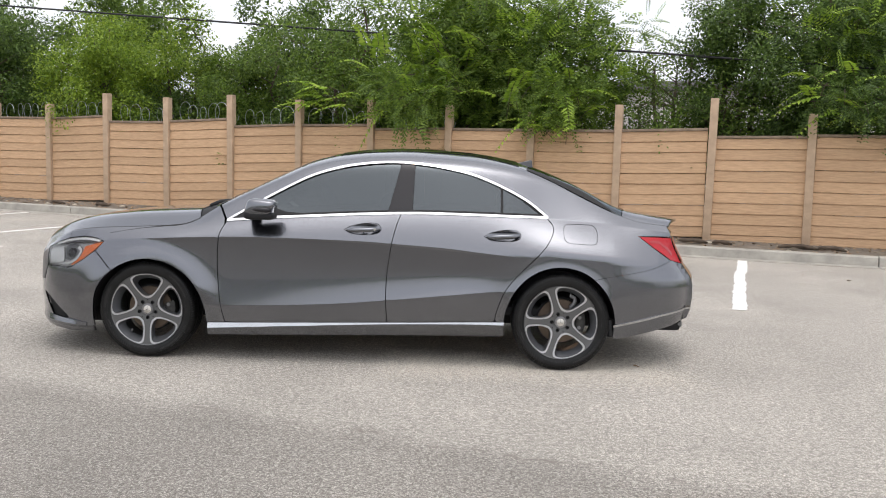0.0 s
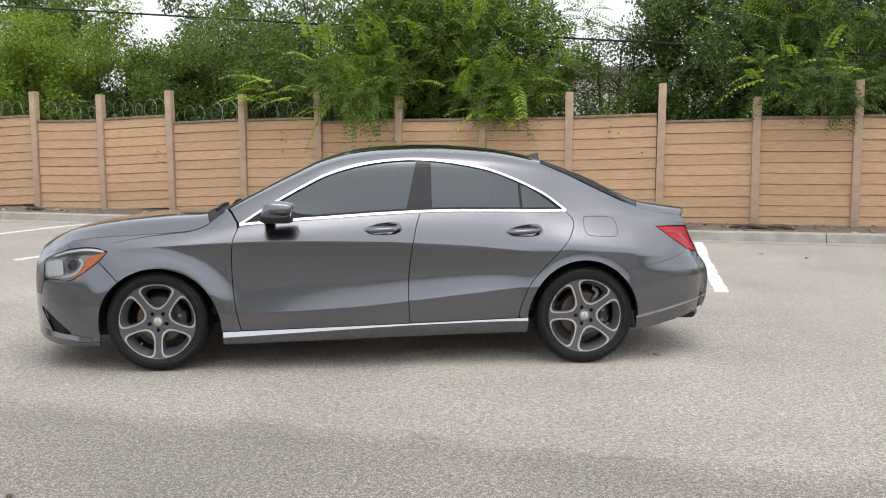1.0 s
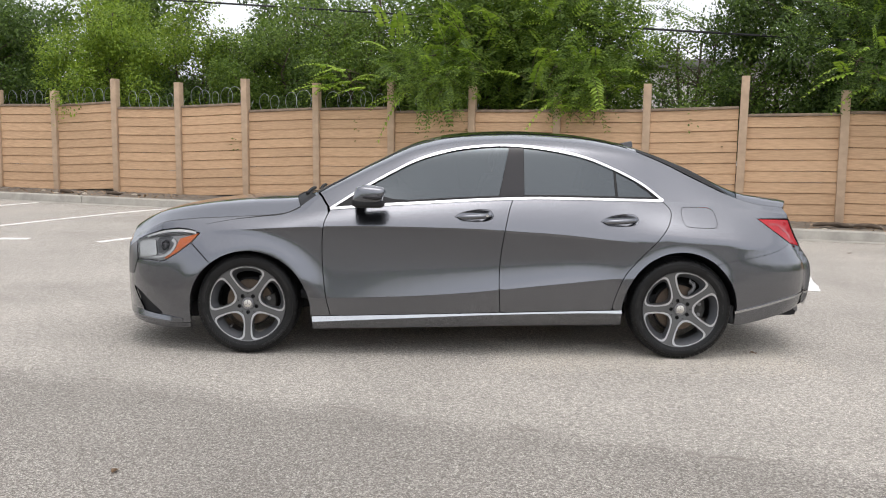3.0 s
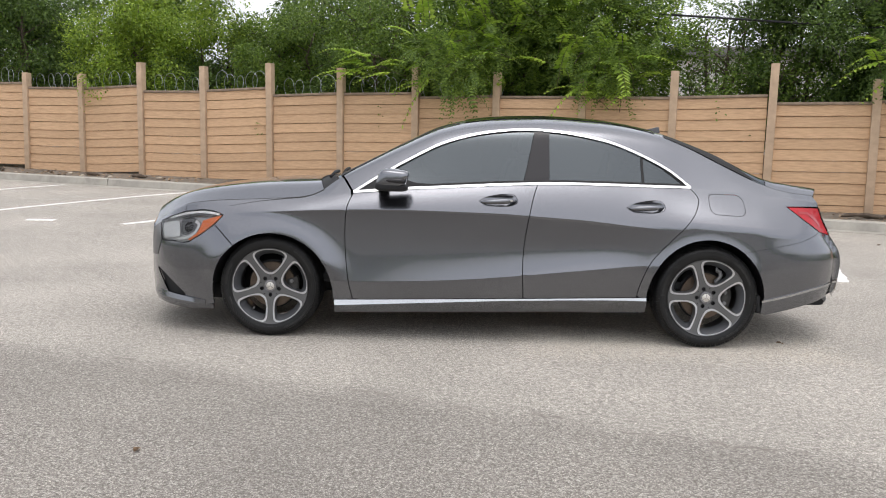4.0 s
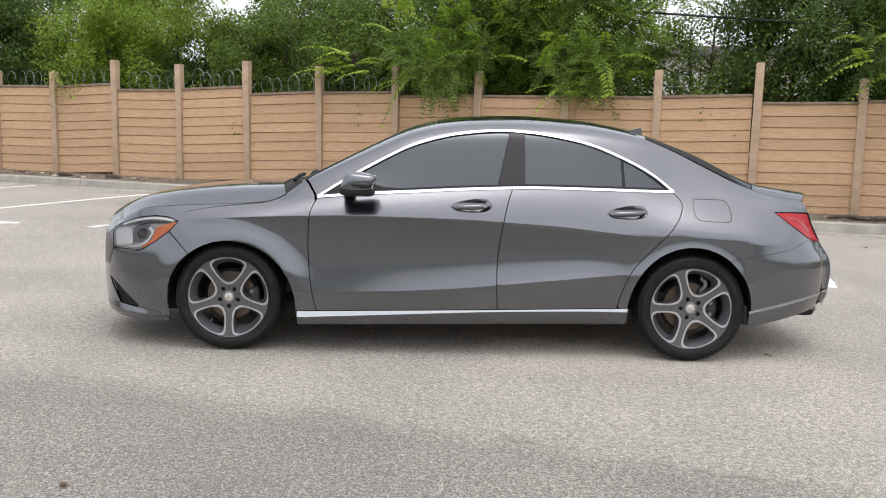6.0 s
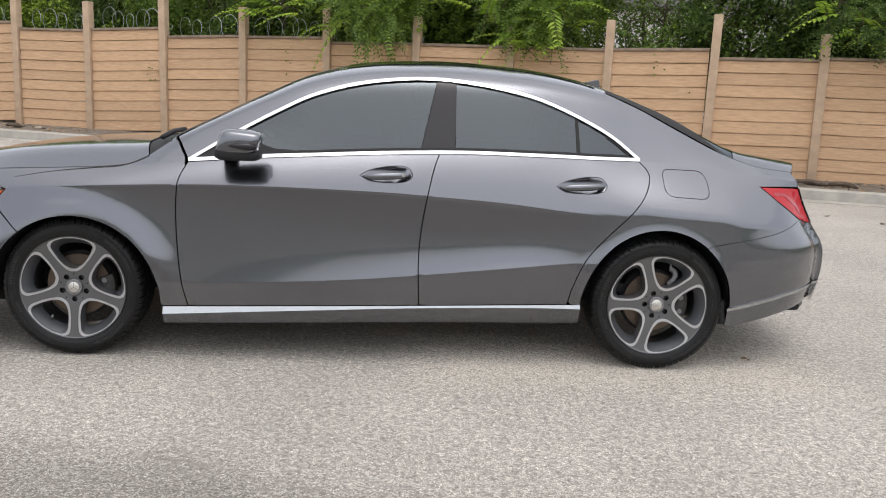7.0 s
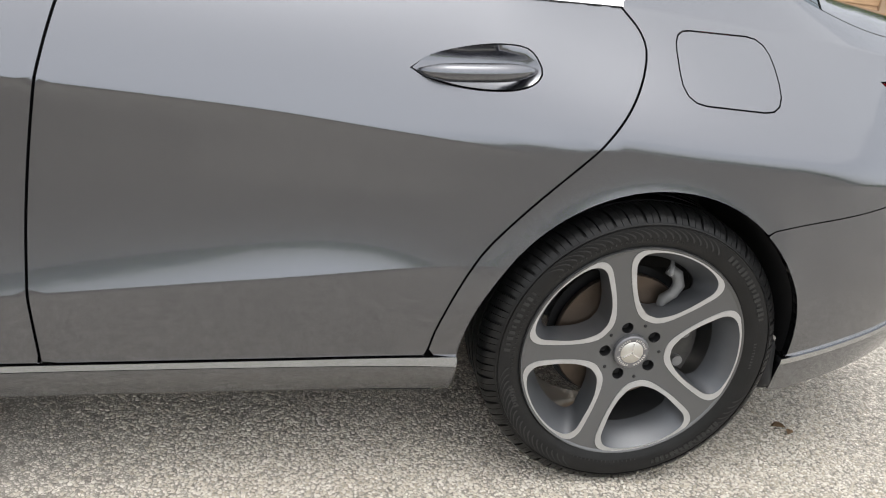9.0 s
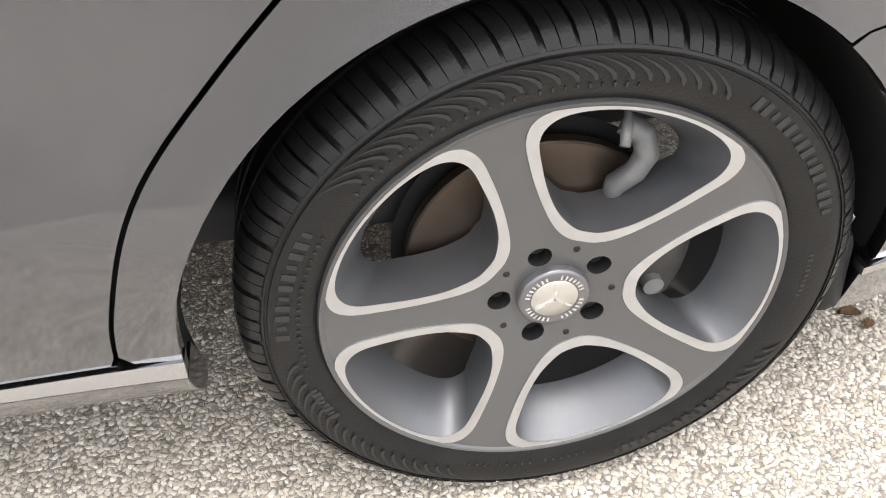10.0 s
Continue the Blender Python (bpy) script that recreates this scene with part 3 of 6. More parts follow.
# outlines on the flank, along and up
ARC = smooth_line([(-0.842, 0.915), (-0.644, 1.042), (-0.434, 1.16), (-0.294, 1.227), (-0.117, 1.281), (0.06, 1.311), (0.24, 1.323), (0.417, 1.314), (0.593, 1.289), (0.768, 1.249), (0.945, 1.18), (1.12, 1.09), (1.256, 0.986)])
WAIST = smooth_line([(-0.842, 0.915), (-0.549, 0.941), (-0.282, 0.959), (0.067, 0.981), (0.414, 0.995), (0.762, 0.994), (1.044, 0.989), (1.256, 0.986)])
DOOR_FRONT = smooth_line([(-0.842, 0.903), (-0.87, 0.83), (-0.882, 0.7), (-0.876, 0.53), (-0.855, 0.36), (-0.83, SILL(-0.83))])
DOOR_MID = smooth_line([(0.297, 0.985), (0.27, 0.908), (0.24, 0.765), (0.219, 0.6), (0.215, 0.46), (0.224, SILL(0.224))])
DOOR_REAR = smooth_line([(1.25, 0.98), (1.286, 0.938), (1.289, 0.895), (1.253, 0.822), (1.187, 0.744), (1.068, 0.62), (0.985, 0.515), (0.937, 0.39), (0.92, SILL(0.92))])
FUEL = rounded([(1.36, 0.947), (1.576, 0.942), (1.58, 0.82), (1.355, 0.831)], [0.035, 0.05, 0.045, 0.05])
HEADLAMP = rounded([(-2.119, 0.684), (-2.031, 0.722), (-1.92, 0.759), (-1.797, 0.777), (-1.717, 0.771), (-1.652, 0.751), (-1.706, 0.69), (-1.796, 0.623), (-1.874, 0.577), (-1.923, 0.566), (-1.98, 0.574), (-2.087, 0.566)], 0.01)
TAILLAMP = [(1.862, 0.876), (1.97, 0.874), (tail_line(0.868) - 0.004, 0.868), (tail_line(0.8) - 0.004, 0.8), (tail_line(0.735) - 0.004, 0.735), (tail_line(0.7) - 0.004, 0.7), (2.085, 0.722), (2.02, 0.765), (1.95, 0.81)]
SEAM = smooth_line([(1.575, 0.607), (1.68, 0.628), (1.8, 0.648), (1.94, 0.676), (2.085, 0.722)])
F_ARCH, R_ARCH = (-1.336, 0.272, 0.38), (1.342, 0.29, 0.36)


def grip(x, z):
    """The outline of a handle's hollow: pointed in front, full and high behind."""
    pts = [(-0.118, -0.008), (-0.085, 0.012), (-0.03, 0.027), (0.03, 0.036), (0.078, 0.036), (0.1, 0.028), (0.113, 0.012), (0.117, -0.005), (0.1, -0.022), (0.06, -0.033), (0.0, -0.035), (-0.05, -0.03), (-0.095, -0.019)]
    return [(x + a, z + b) for a, b in smooth_line(pts + pts[:1], 0.012)[:-1]]


def handle(side, x, z, door, key=False):
    """A bar handle over its hollow."""
    hollow = grip(x, z)
    panel("handle_recess", hollow, PAINT, door, side, gap=0.0, depth=0.001, step=0.01,
          dish=lambda px, pz: -0.03 * max(0.0, 1 - ((px - x) / 0.122) ** 2 - ((pz - z) / 0.039) ** 2) - 0.001)
    bm = bmesh.new()
    pts, rad = [], []
    for t in np.linspace(-1, 1, 17):
        px, pz = x + 0.108 * t, z - 0.006 + 0.006 * t
        pts.append((px, side * (half_width(px, pz) + 0.02 - 0.022 * abs(t) ** 3), pz))
        rad.append(0.0125 * (1 - abs(t) ** 4) + 0.004)
    tube(bm, pts, rad, 10)
    bar = part("door_handle", fix(bm), PAINT, door, "body-coloured grab handle")
    if key:
        bm = bmesh.new()
        tube(bm, [(x + 0.078, side * (half_width(x, z) + 0.02), z + 0.001), (x + 0.078, side * (half_width(x, z) + 0.0335), z + 0.001)], 0.0075, 14)
        part("lock_cap", sharpen(fix(bm), 40), CHROME, bar, "small chrome key cap")


def mirror(side, parent):
    """A door mirror: painted shell, black foot and a slim indicator."""
    def blob(name, centre, size, material, par, label="", lean=0.0, power=0.5, cut=None):
        bm = bmesh.new()
        bmesh.ops.create_uvsphere(bm, u_segments=32, v_segments=20, radius=1)
        for v in bm.verts:
            c = v.co
            f = [math.copysign(abs(k) ** power, k) for k in c]
            f[0] = math.copysign(abs(c[0]) ** 0.3, c[0]) if c[0] > 0 else f[0]
            x, y, z = f[0] * size[0], f[1] * size[1], f[2] * size[2]
            x -= lean * z
            z -= 0.10 * (x + size[0]) * (1 if z > 0 else 0)
            if cut and z < cut:
                z = cut + (z - cut) * 0.1
            v.co = (centre[0] + x, side * (centre[1] + y), centre[2] + z)
        return part(name, sharpen(fix(bm), 60), material, par, label)
    shell = blob("mirror_shell", (-0.585, 0.93, 1.014), (0.092, 0.085, 0.062), PAINT, parent, "grey door mirror shell", -0.3, 0.52)
    blob("mirror_base", (-0.592, 0.926, 0.964), (0.099, 0.086, 0.032), BLACK, shell, "black lower mirror shell")
    bm = bmesh.new()
    tube(bm, [(-0.645, side * 1.0, 1.0), (-0.59, side * 1.012, 1.0), (-0.535, side * 1.014, 0.998), (-0.505, side * 1.003, 0.997)], [0.006, 0.012, 0.017, 0.01], 8)
    part("turn_indicator", fix(bm), GLOSS_BLACK, shell, "slim dark indicator strip")
    bm = bmesh.new()
    box(bm, (-0.655, side * 0.835, 0.955), (0.07, 0.1, 0.024), bevel=0.01)
    part("mirror_foot", sharpen(fix(bm)), BLACK, shell)


def side_of_car(car, side):
    fr = F_ARCH
    rr = R_ARCH
    # front wing
    top = along(lambda x: RAIL(x) - 0.0005, -1.925, -0.94, 30)
    wing = [p for p in top] + [(-0.915, 0.985), (-0.86, 0.925)] + DOOR_FRONT[1:] + [(-0.945, SILL(-0.945))]
    wing += arch(*fr, -2, 128) + [(-1.704, 0.69), (-1.652, 0.751), (-1.717, 0.771), (-1.797, 0.777), (-1.92, 0.759)]
    panel("front_wing", wing, PAINT, car, side)
    panel("bonnet_seam", ribbon(smooth_line([(-1.62, 0.806), (-1.45, 0.838), (-1.274, 0.861), (-1.16, 0.873), (-1.09, 0.891), (-1.035, 0.918)]), lambda t: 0.0015 + 0.004 * t), SEAL, car, side, gap=0, out=0.0006, depth=0.004, label="dark shut line of the bonnet")
    # front bumper flank
    nose = [p for p in arch(*fr, 128, 192)] + [(-1.73, 0.185), (-1.9, 0.172), (-2.1, 0.178), (-2.2, 0.2), (-2.2, 0.4), (-2.2, 0.62), (-2.106, 0.63), (-2.087, 0.566), (-1.98, 0.574), (-1.923, 0.566), (-1.874, 0.577), (-1.796, 0.623), (-1.706, 0.69)]
    intake = rounded([(-2.14, 0.4), (-2.07, 0.36), (-1.895, 0.228), (-2.04, 0.228)], 0.012)
    bumper = panel("front_bumper", nose, PAINT, car, side, holes=[intake])
    panel("air_intake", intake, BLACK, bumper, side, gap=0, out=-0.025, label="black mesh side intake")
    panel("front_splitter", ribbon(smooth_line([(-2.19, 0.232), (-2.06, 0.222), (-1.9, 0.21), (-1.77, 0.198)]), lambda t: 0.04 - 0.018 * t), PAINT, bumper, side, gap=0, out=0.005, depth=0.03, dish=lambda x, z: 0.4 * (0.235 - z) * ease(x, -1.77, -1.9))
    panel("bumper_foot", [(-1.72, 0.185), (-1.9, 0.172), (-2.1, 0.178), (-2.19, 0.2), (-2.17, 0.17), (-2.05, 0.15), (-1.9, 0.138), (-1.72, 0.152)], PAINT, bumper, side, gap=0.001, out=-0.006, depth=0.03, dish=lambda x, z: -0.5 * max(0.185 - z, 0))
    panel("grille_flank", [(-2.198, 0.46), (-2.198, 0.632), (-2.126, 0.676), (-2.112, 0.63), (-2.094, 0.57), (-2.13, 0.47)], GRILLE, bumper, side, gap=0, out=0.003, depth=0.01, label="dark edge of the grille")
    panel("bonnet_flank", along(RAIL, -2.2, -1.924, 14) + [(-1.922, 0.759), (-2.031, 0.722), (-2.119, 0.684), (-2.106, 0.63), (-2.2, 0.62)], PAINT, car, side, gap=0.0015)
    # head lamp: a bowl behind a clear lens
    lamp = panel("headlamp", HEADLAMP, LAMP_GREY, car, side, gap=0.003, out=-0.035, label="silver headlamp bowl behind clear lens")
    panel("lens", HEADLAMP, CLEAR, lamp, side, gap=0.003, depth=0.03, label="clear lamp lens")
    panel("reflector", rounded([(-2.105, 0.667), (-2.03, 0.69), (-1.965, 0.692), (-1.945, 0.605), (-2.0, 0.592), (-2.082, 0.58)], 0.012), LAMP_WHITE, lamp, side, gap=0, out=-0.02, label="bright faceted reflector block")
    panel("housing", rounded([(-1.955, 0.7), (-1.88, 0.725), (-1.825, 0.71), (-1.84, 0.645), (-1.9, 0.61), (-1.945, 0.615)], 0.025), LAMP_DARK, lamp, side, gap=0, out=-0.03)
    panel("turn_lamp", [(-1.79, 0.709), (-1.70, 0.738), (-1.664, 0.747), (-1.71, 0.697), (-1.795, 0.63), (-1.873, 0.584), (-1.89, 0.585), (-1.82, 0.64), (-1.80, 0.68)], AMBER, lamp, side, gap=0, out=-0.016, label="amber turn lamp")
    bm = bmesh.new()
    w = half_width(-1.89, 0.66)
    bmesh.ops.create_uvsphere(bm, u_segments=20, v_segments=12, radius=0.036)
    bmesh.ops.translate(bm, vec=(-1.885, side * (w - 0.042), 0.66), verts=bm.verts)
    part("projector", bm, GLOSS_BLACK, lamp, "round projector lens")
    panel("light_guide", ribbon(smooth_line([(-1.967, 0.589), (-1.903, 0.597), (-1.851, 0.621), (-1.82, 0.662), (-1.815, 0.686), (-1.84, 0.703)]), lambda t: 0.009 + 0.009 * t), LAMP_WHITE, lamp, side, gap=0, out=-0.01, label="bright curved light guide")
    panel("brow", ribbon(smooth_line([(-2.04, 0.708), (-1.93, 0.742), (-1.8, 0.76), (-1.68, 0.753)]), 0.014), LAMP_WHITE, lamp, side, gap=0, out=-0.008)
    panel("brow_line", ribbon(smooth_line([(-1.95, 0.715), (-1.86, 0.738), (-1.76, 0.745), (-1.7, 0.744)]), 0.008), LAMP_DARK, lamp, side, gap=0, out=-0.012)
    # doors
    door = DOOR_FRONT + along(SILL, -0.83, 0.224) + DOOR_MID[::-1] + [p for p in WAIST[::-1] if p[0] < 0.29]
    front = panel("front_door", door, PAINT, car, side, holes=[grip(0.056, 0.886)], label="grey front door")
    handle(side, 0.056, 0.886, front, True)
    door = DOOR_MID + along(SILL, 0.224, 0.92) + DOOR_REAR[::-1] + [p for p in WAIST[::-1] if 0.305 < p[0] < 1.24]
    rear = panel("rear_door", door, PAINT, car, side, holes=[grip(0.96, 0.866)], label="grey rear door")
    handle(side, 0.96, 0.866, rear)
    # quarter, pillars and roof rail in one pressing
    frame_loop = along(lambda x: RAIL(x), -0.93, 2.072, 92) + [(tail_line(0.9), 0.9), (tail_line(0.874), 0.874)]
    frame_loop += [(1.97, 0.877), (1.858, 0.878), (1.95, 0.808), (2.02, 0.762), (2.085, 0.718)] + SEAM[::-1][1:]
    frame_loop += arch(*rr, 53, 178, 34) + [(0.935, SILL(0.935))] + DOOR_REAR[::-1][1:] + ARC[::-1] + [(-0.9, 0.98)]
    quarter = panel("rear_quarter", frame_loop, PAINT, car, side, holes=[FUEL], gap=0.002)
    panel("fuel_flap", FUEL, PAINT, quarter, side, gap=0.0008)
    # windows, in from the trim
    opening = inset(ARC + WAIST[::-1][1:-1], 0.004)
    bz = [(0.207, 0.985), (0.28, 1.312), (0.371, 1.309), (0.369, 0.99)]
    glass_1 = [p for p in ARC if p[0] < 0.276] + [(0.28, 1.312), (0.207, 0.985)] + [p for p in WAIST[::-1] if p[0] < 0.2]
    glass_2 = [(0.369, 0.99), (0.371, 1.309)] + [p for p in ARC if 0.38 < p[0] < 0.935] + [(0.943, 1.175), (0.948, 0.99)] + [p for p in WAIST[::-1] if 0.375 < p[0] < 0.94]
    glass_3 = [(0.962, 0.99), (0.957, 1.168)] + [p for p in ARC if p[0] > 0.96] + [p for p in WAIST[::-1] if 0.97 < p[0] < 1.24]
    pane = panel("front_side_window", glass_1, GLASS, front, side, gap=0.001, out=-0.008, depth=0.004, label="dark tinted side glass")
    panel("rear_side_window", glass_2, GLASS, rear, side, gap=0.001, out=-0.008, depth=0.004, label="dark tinted side glass")
    panel("quarter_window", glass_3, GLASS, rear, side, gap=0.001, out=-0.008, depth=0.004, label="small dark quarter glass")
    panel("b_pillar", bz, GLOSS_BLACK, rear, side, gap=0.001, out=-0.004, depth=0.006, label="black centre pillar trim")
    panel("window_divider", ribbon([(0.953, 0.985), (0.951, 1.175)], 0.014), SEAL, rear, side, gap=0, out=-0.004, depth=0.006)
    panel("inner_door_cap", [(-0.54, 0.945), (-0.34, 0.96), (-0.34, 0.972), (-0.46, 0.978), (-0.54, 1.0)], BLACK, front, side, gap=0, out=-0.005, depth=0.004)
    panel("mirror_triangle", [(-0.83, 0.915), (-0.72, 0.985), (-0.645, 1.03), (-0.62, 0.935)], BLACK, front, side, gap=0, out=-0.004, depth=0.006)
    panel("window_trim", ribbon(ARC, 0.0145), CHROME, quarter, side, gap=0, out=0.004, depth=0.012, label="bright chrome window surround")
    panel("waist_trim", ribbon(WAIST, 0.0145), CHROME, front, side, gap=0, out=0.005, depth=0.014, label="bright chrome waist strip")
    panel("window_seal", ribbon([(p[0], p[1]) for p in inset(ARC + WAIST[::-1][1:-1], 0.014)][:len(ARC)], 0.01), SEAL, quarter, side, gap=0, out=-0.003, depth=0.005)
    # sill
    low = along(lambda x: SILL(x) - 0.0005, -0.945, 0.983, 40)
    drop = curve((-0.95, 0.036), (-0.4, 0.024), (0.3, 0.013), (0.7, 0.015), (0.99, 0.021))
    mid = along(lambda x: SILL(x) - drop(x), -0.945, 0.983, 40)
    btm = along(lambda x: 0.165 + 0.022 * (x + 0.94), -0.945, 0.985, 40)
    panel("sill_strip", low + mid[::-1], SATIN, car, side, gap=0.001, out=0.0, depth=0.02, step=0.008, dish=lambda x, z: 0.42 * (SILL(x) - z) + 0.004, label="satin silver sill strip")
    panel("side_skirt", mid + btm[::-1], PAINT, car, side, gap=0.001, out=0.0, depth=0.05, step=0.012, dish=lambda x, z: 0.42 * drop(x) + 0.003 - 0.2 * max(SILL(x) - drop(x) - z, 0) - 3.0 * max(SILL(x) - drop(x) - z, 0) ** 2)
    # rear bumper flank, the painted highlight of its crease, and valance
    tail = SEAM + [(tail_line(z), z) for z in np.linspace(0.695, 0.42, 12)] + [(1.76, 0.315), (1.694, 0.315)] + arch(*rr, 4, 52.7, 13)
    bumper = panel("rear_bumper", tail, PAINT, car, side, gap=0.0006, label="grey rear bumper")
    # the sky's gleam on the crease, laid on as a satin silver strip
    line = ribbon([(1.69, 0.302), (1.85, 0.335), (2.0, 0.368), (tail_line(0.4), 0.405)], 0.014)
    panel("bumper_crease_glint", line, SATIN, bumper, side, gap=0, out=0.006, depth=0.02, label="thin silver highlight along the bumper crease")
    skirt = [(1.694, 0.305), (1.85, 0.33), (2.0, 0.362), (tail_line(0.4), 0.4), (tail_line(0.33) - 0.01, 0.33), (2.1, 0.29), (1.9, 0.25), (1.73, 0.215), (1.694, 0.22)]
    panel("valance", skirt, PAINT, bumper, side, gap=0.001, depth=0.06)
    # tail lamp
    lamp = panel("tail_lamp", TAILLAMP, RED, car, side, gap=0.002, out=0.002, label="red tail lamp lens")
    panel("tail_lamp_band", ribbon([(1.93, 0.845), (2.0, 0.84), (2.07, 0.79), (2.12, 0.725)], 0.016), mat("bright_red_band", (0.34, 0.006, 0.012), 0.2, coat=0.6), lamp, side, gap=0, out=0.005, depth=0.006)
    # black flange behind the gaps
    back = along(lambda x: BELT(x) - 0.05, -1.0, 1.2) + [(0.96, 0.45), (0.95, 0.2), (-0.94, 0.2), (-0.95, 0.5)]
    panel("inner_sill", back, BLACK, car, side, gap=0, out=-0.03, depth=0.02)
    # wheel-arch liners, and the narrow return behind the arch's edge
    for cx, cz, r in (fr, rr):
        for name, a0, a1, cuts in (("arch_return", -6, 186, (0.004, 0.03, 0.055)), ("arch_liner", 6, 174, (0.05, 0.12, 0.42))):
            bm = bmesh.new()
            rows = []
            for a in np.linspace(a0, a1, 30):
                x, z = arch(cx, cz, r + 0.004, a, a, 1)[0]
                w = half_width(x, max(z, 0.2))
                rows.append([bm.verts.new((x, side * (w - c), z + 0.3 * max(c - 0.1, 0) * 0)) for c in cuts])
            for a, b in zip(rows, rows[1:]):
                for k in range(2):
                    bm.faces.new((a[k], a[k + 1], b[k + 1], b[k]))
            if name == "arch_liner":
                hub = bm.verts.new((cx, side * 0.45, cz + 0.05))
                for a, b in zip(rows, rows[1:]):
                    bm.faces.new((a[2], hub, b[2]))
            part(name, sharpen(fix(bm), 50), BLACK, car, "black plastic wheel-arch liner")
    # end of the liner behind the rear wheel
    bm = bmesh.new()
    box(bm, (1.67, side * 0.775, 0.285), (0.04, 0.13, 0.12), pose(0, 0, 0, 0, -8, 0), 0.018)
    part("liner_end", sharpen(fix(bm), 60), BLACK, car)
    mirror(side, front)


def upper(x, s):
    """A point of the upper skin: s runs from -1 to 1 across, between the rails."""
    rail, top = RAIL(x), TOP(x)
    zs = np.linspace(rail, top, 40)
    ws = np.array([half_width(x, z) if z > BELT(x) else BELT_WIDE(x) for z in zs])
    edge = ws[0]
    y = abs(s) * edge
    z = float(np.interp(math.sqrt(y * y + 0.0064) if y < 0.5 * edge else y, ws[::-1], zs[::-1]))
    return (x, s * edge, z)


def deck(name, x0, x1, material, car, n=24, m=28, lift=0.0, thick=0.015, label="", s0=1.0, s1=1.0, bend=None):
    """A piece of the upper skin between two stations."""
    bm = bmesh.new()
    grid = []
    for i in range(n + 1):
        row = []
        for j in range(m + 1):
            t = i / n
            s = (2 * j / m - 1) * (s0 + (s1 - s0) * t)
            a, b = (x0(s), x1(s)) if callable(x0) else (x0, x1)
            x, y, z = upper(a + (b - a) * t, s)
            row.append(bm.verts.new((x, y, z + lift + (bend(x, s) if bend else 0))))
        grid.append(row)
    for a, b in zip(grid, grid[1:]):
        for j in range(m):
            bm.faces.new((a[j], b[j], b[j + 1], a[j + 1]))
    fix(bm)
    if sum(f.normal.z for f in bm.faces) < 0:
        bmesh.ops.reverse_faces(bm, faces=bm.faces)
    rim = [e for e in bm.edges if len(e.link_faces) == 1]
    low = {v: bm.verts.new(v.co - Vector((0, 0, thick))) for e in rim for v in e.verts}
    for e in rim:
        e.smooth = False
        a, b = e.verts
        bm.faces.new((a, b, low[b], low[a]))
    return part(name, bm, material, car, label)


def end_cap(name, car, material, zs, x_at, y_at, depth, s_range=(-1, 1), m=24, out=0.0, label=""):
    """The car's front or rear face: rows at heights zs, bulging by depth."""
    bm = bmesh.new()
    grid = []
    for z in zs:
        row = []
        for s in np.linspace(s_range[0], s_range[1], m + 1):
            row.append(bm.verts.new((x_at(z) + (depth(z) + math.copysign(out, depth(z))) * (1 - s * s), s * y_at(z), z)))
        grid.append(row)
    for a, b in zip(grid, grid[1:]):
        for j in range(m):
            bm.faces.new((a[j], b[j], b[j + 1], a[j + 1]))
    return part(name, fix(bm), material, car, label)


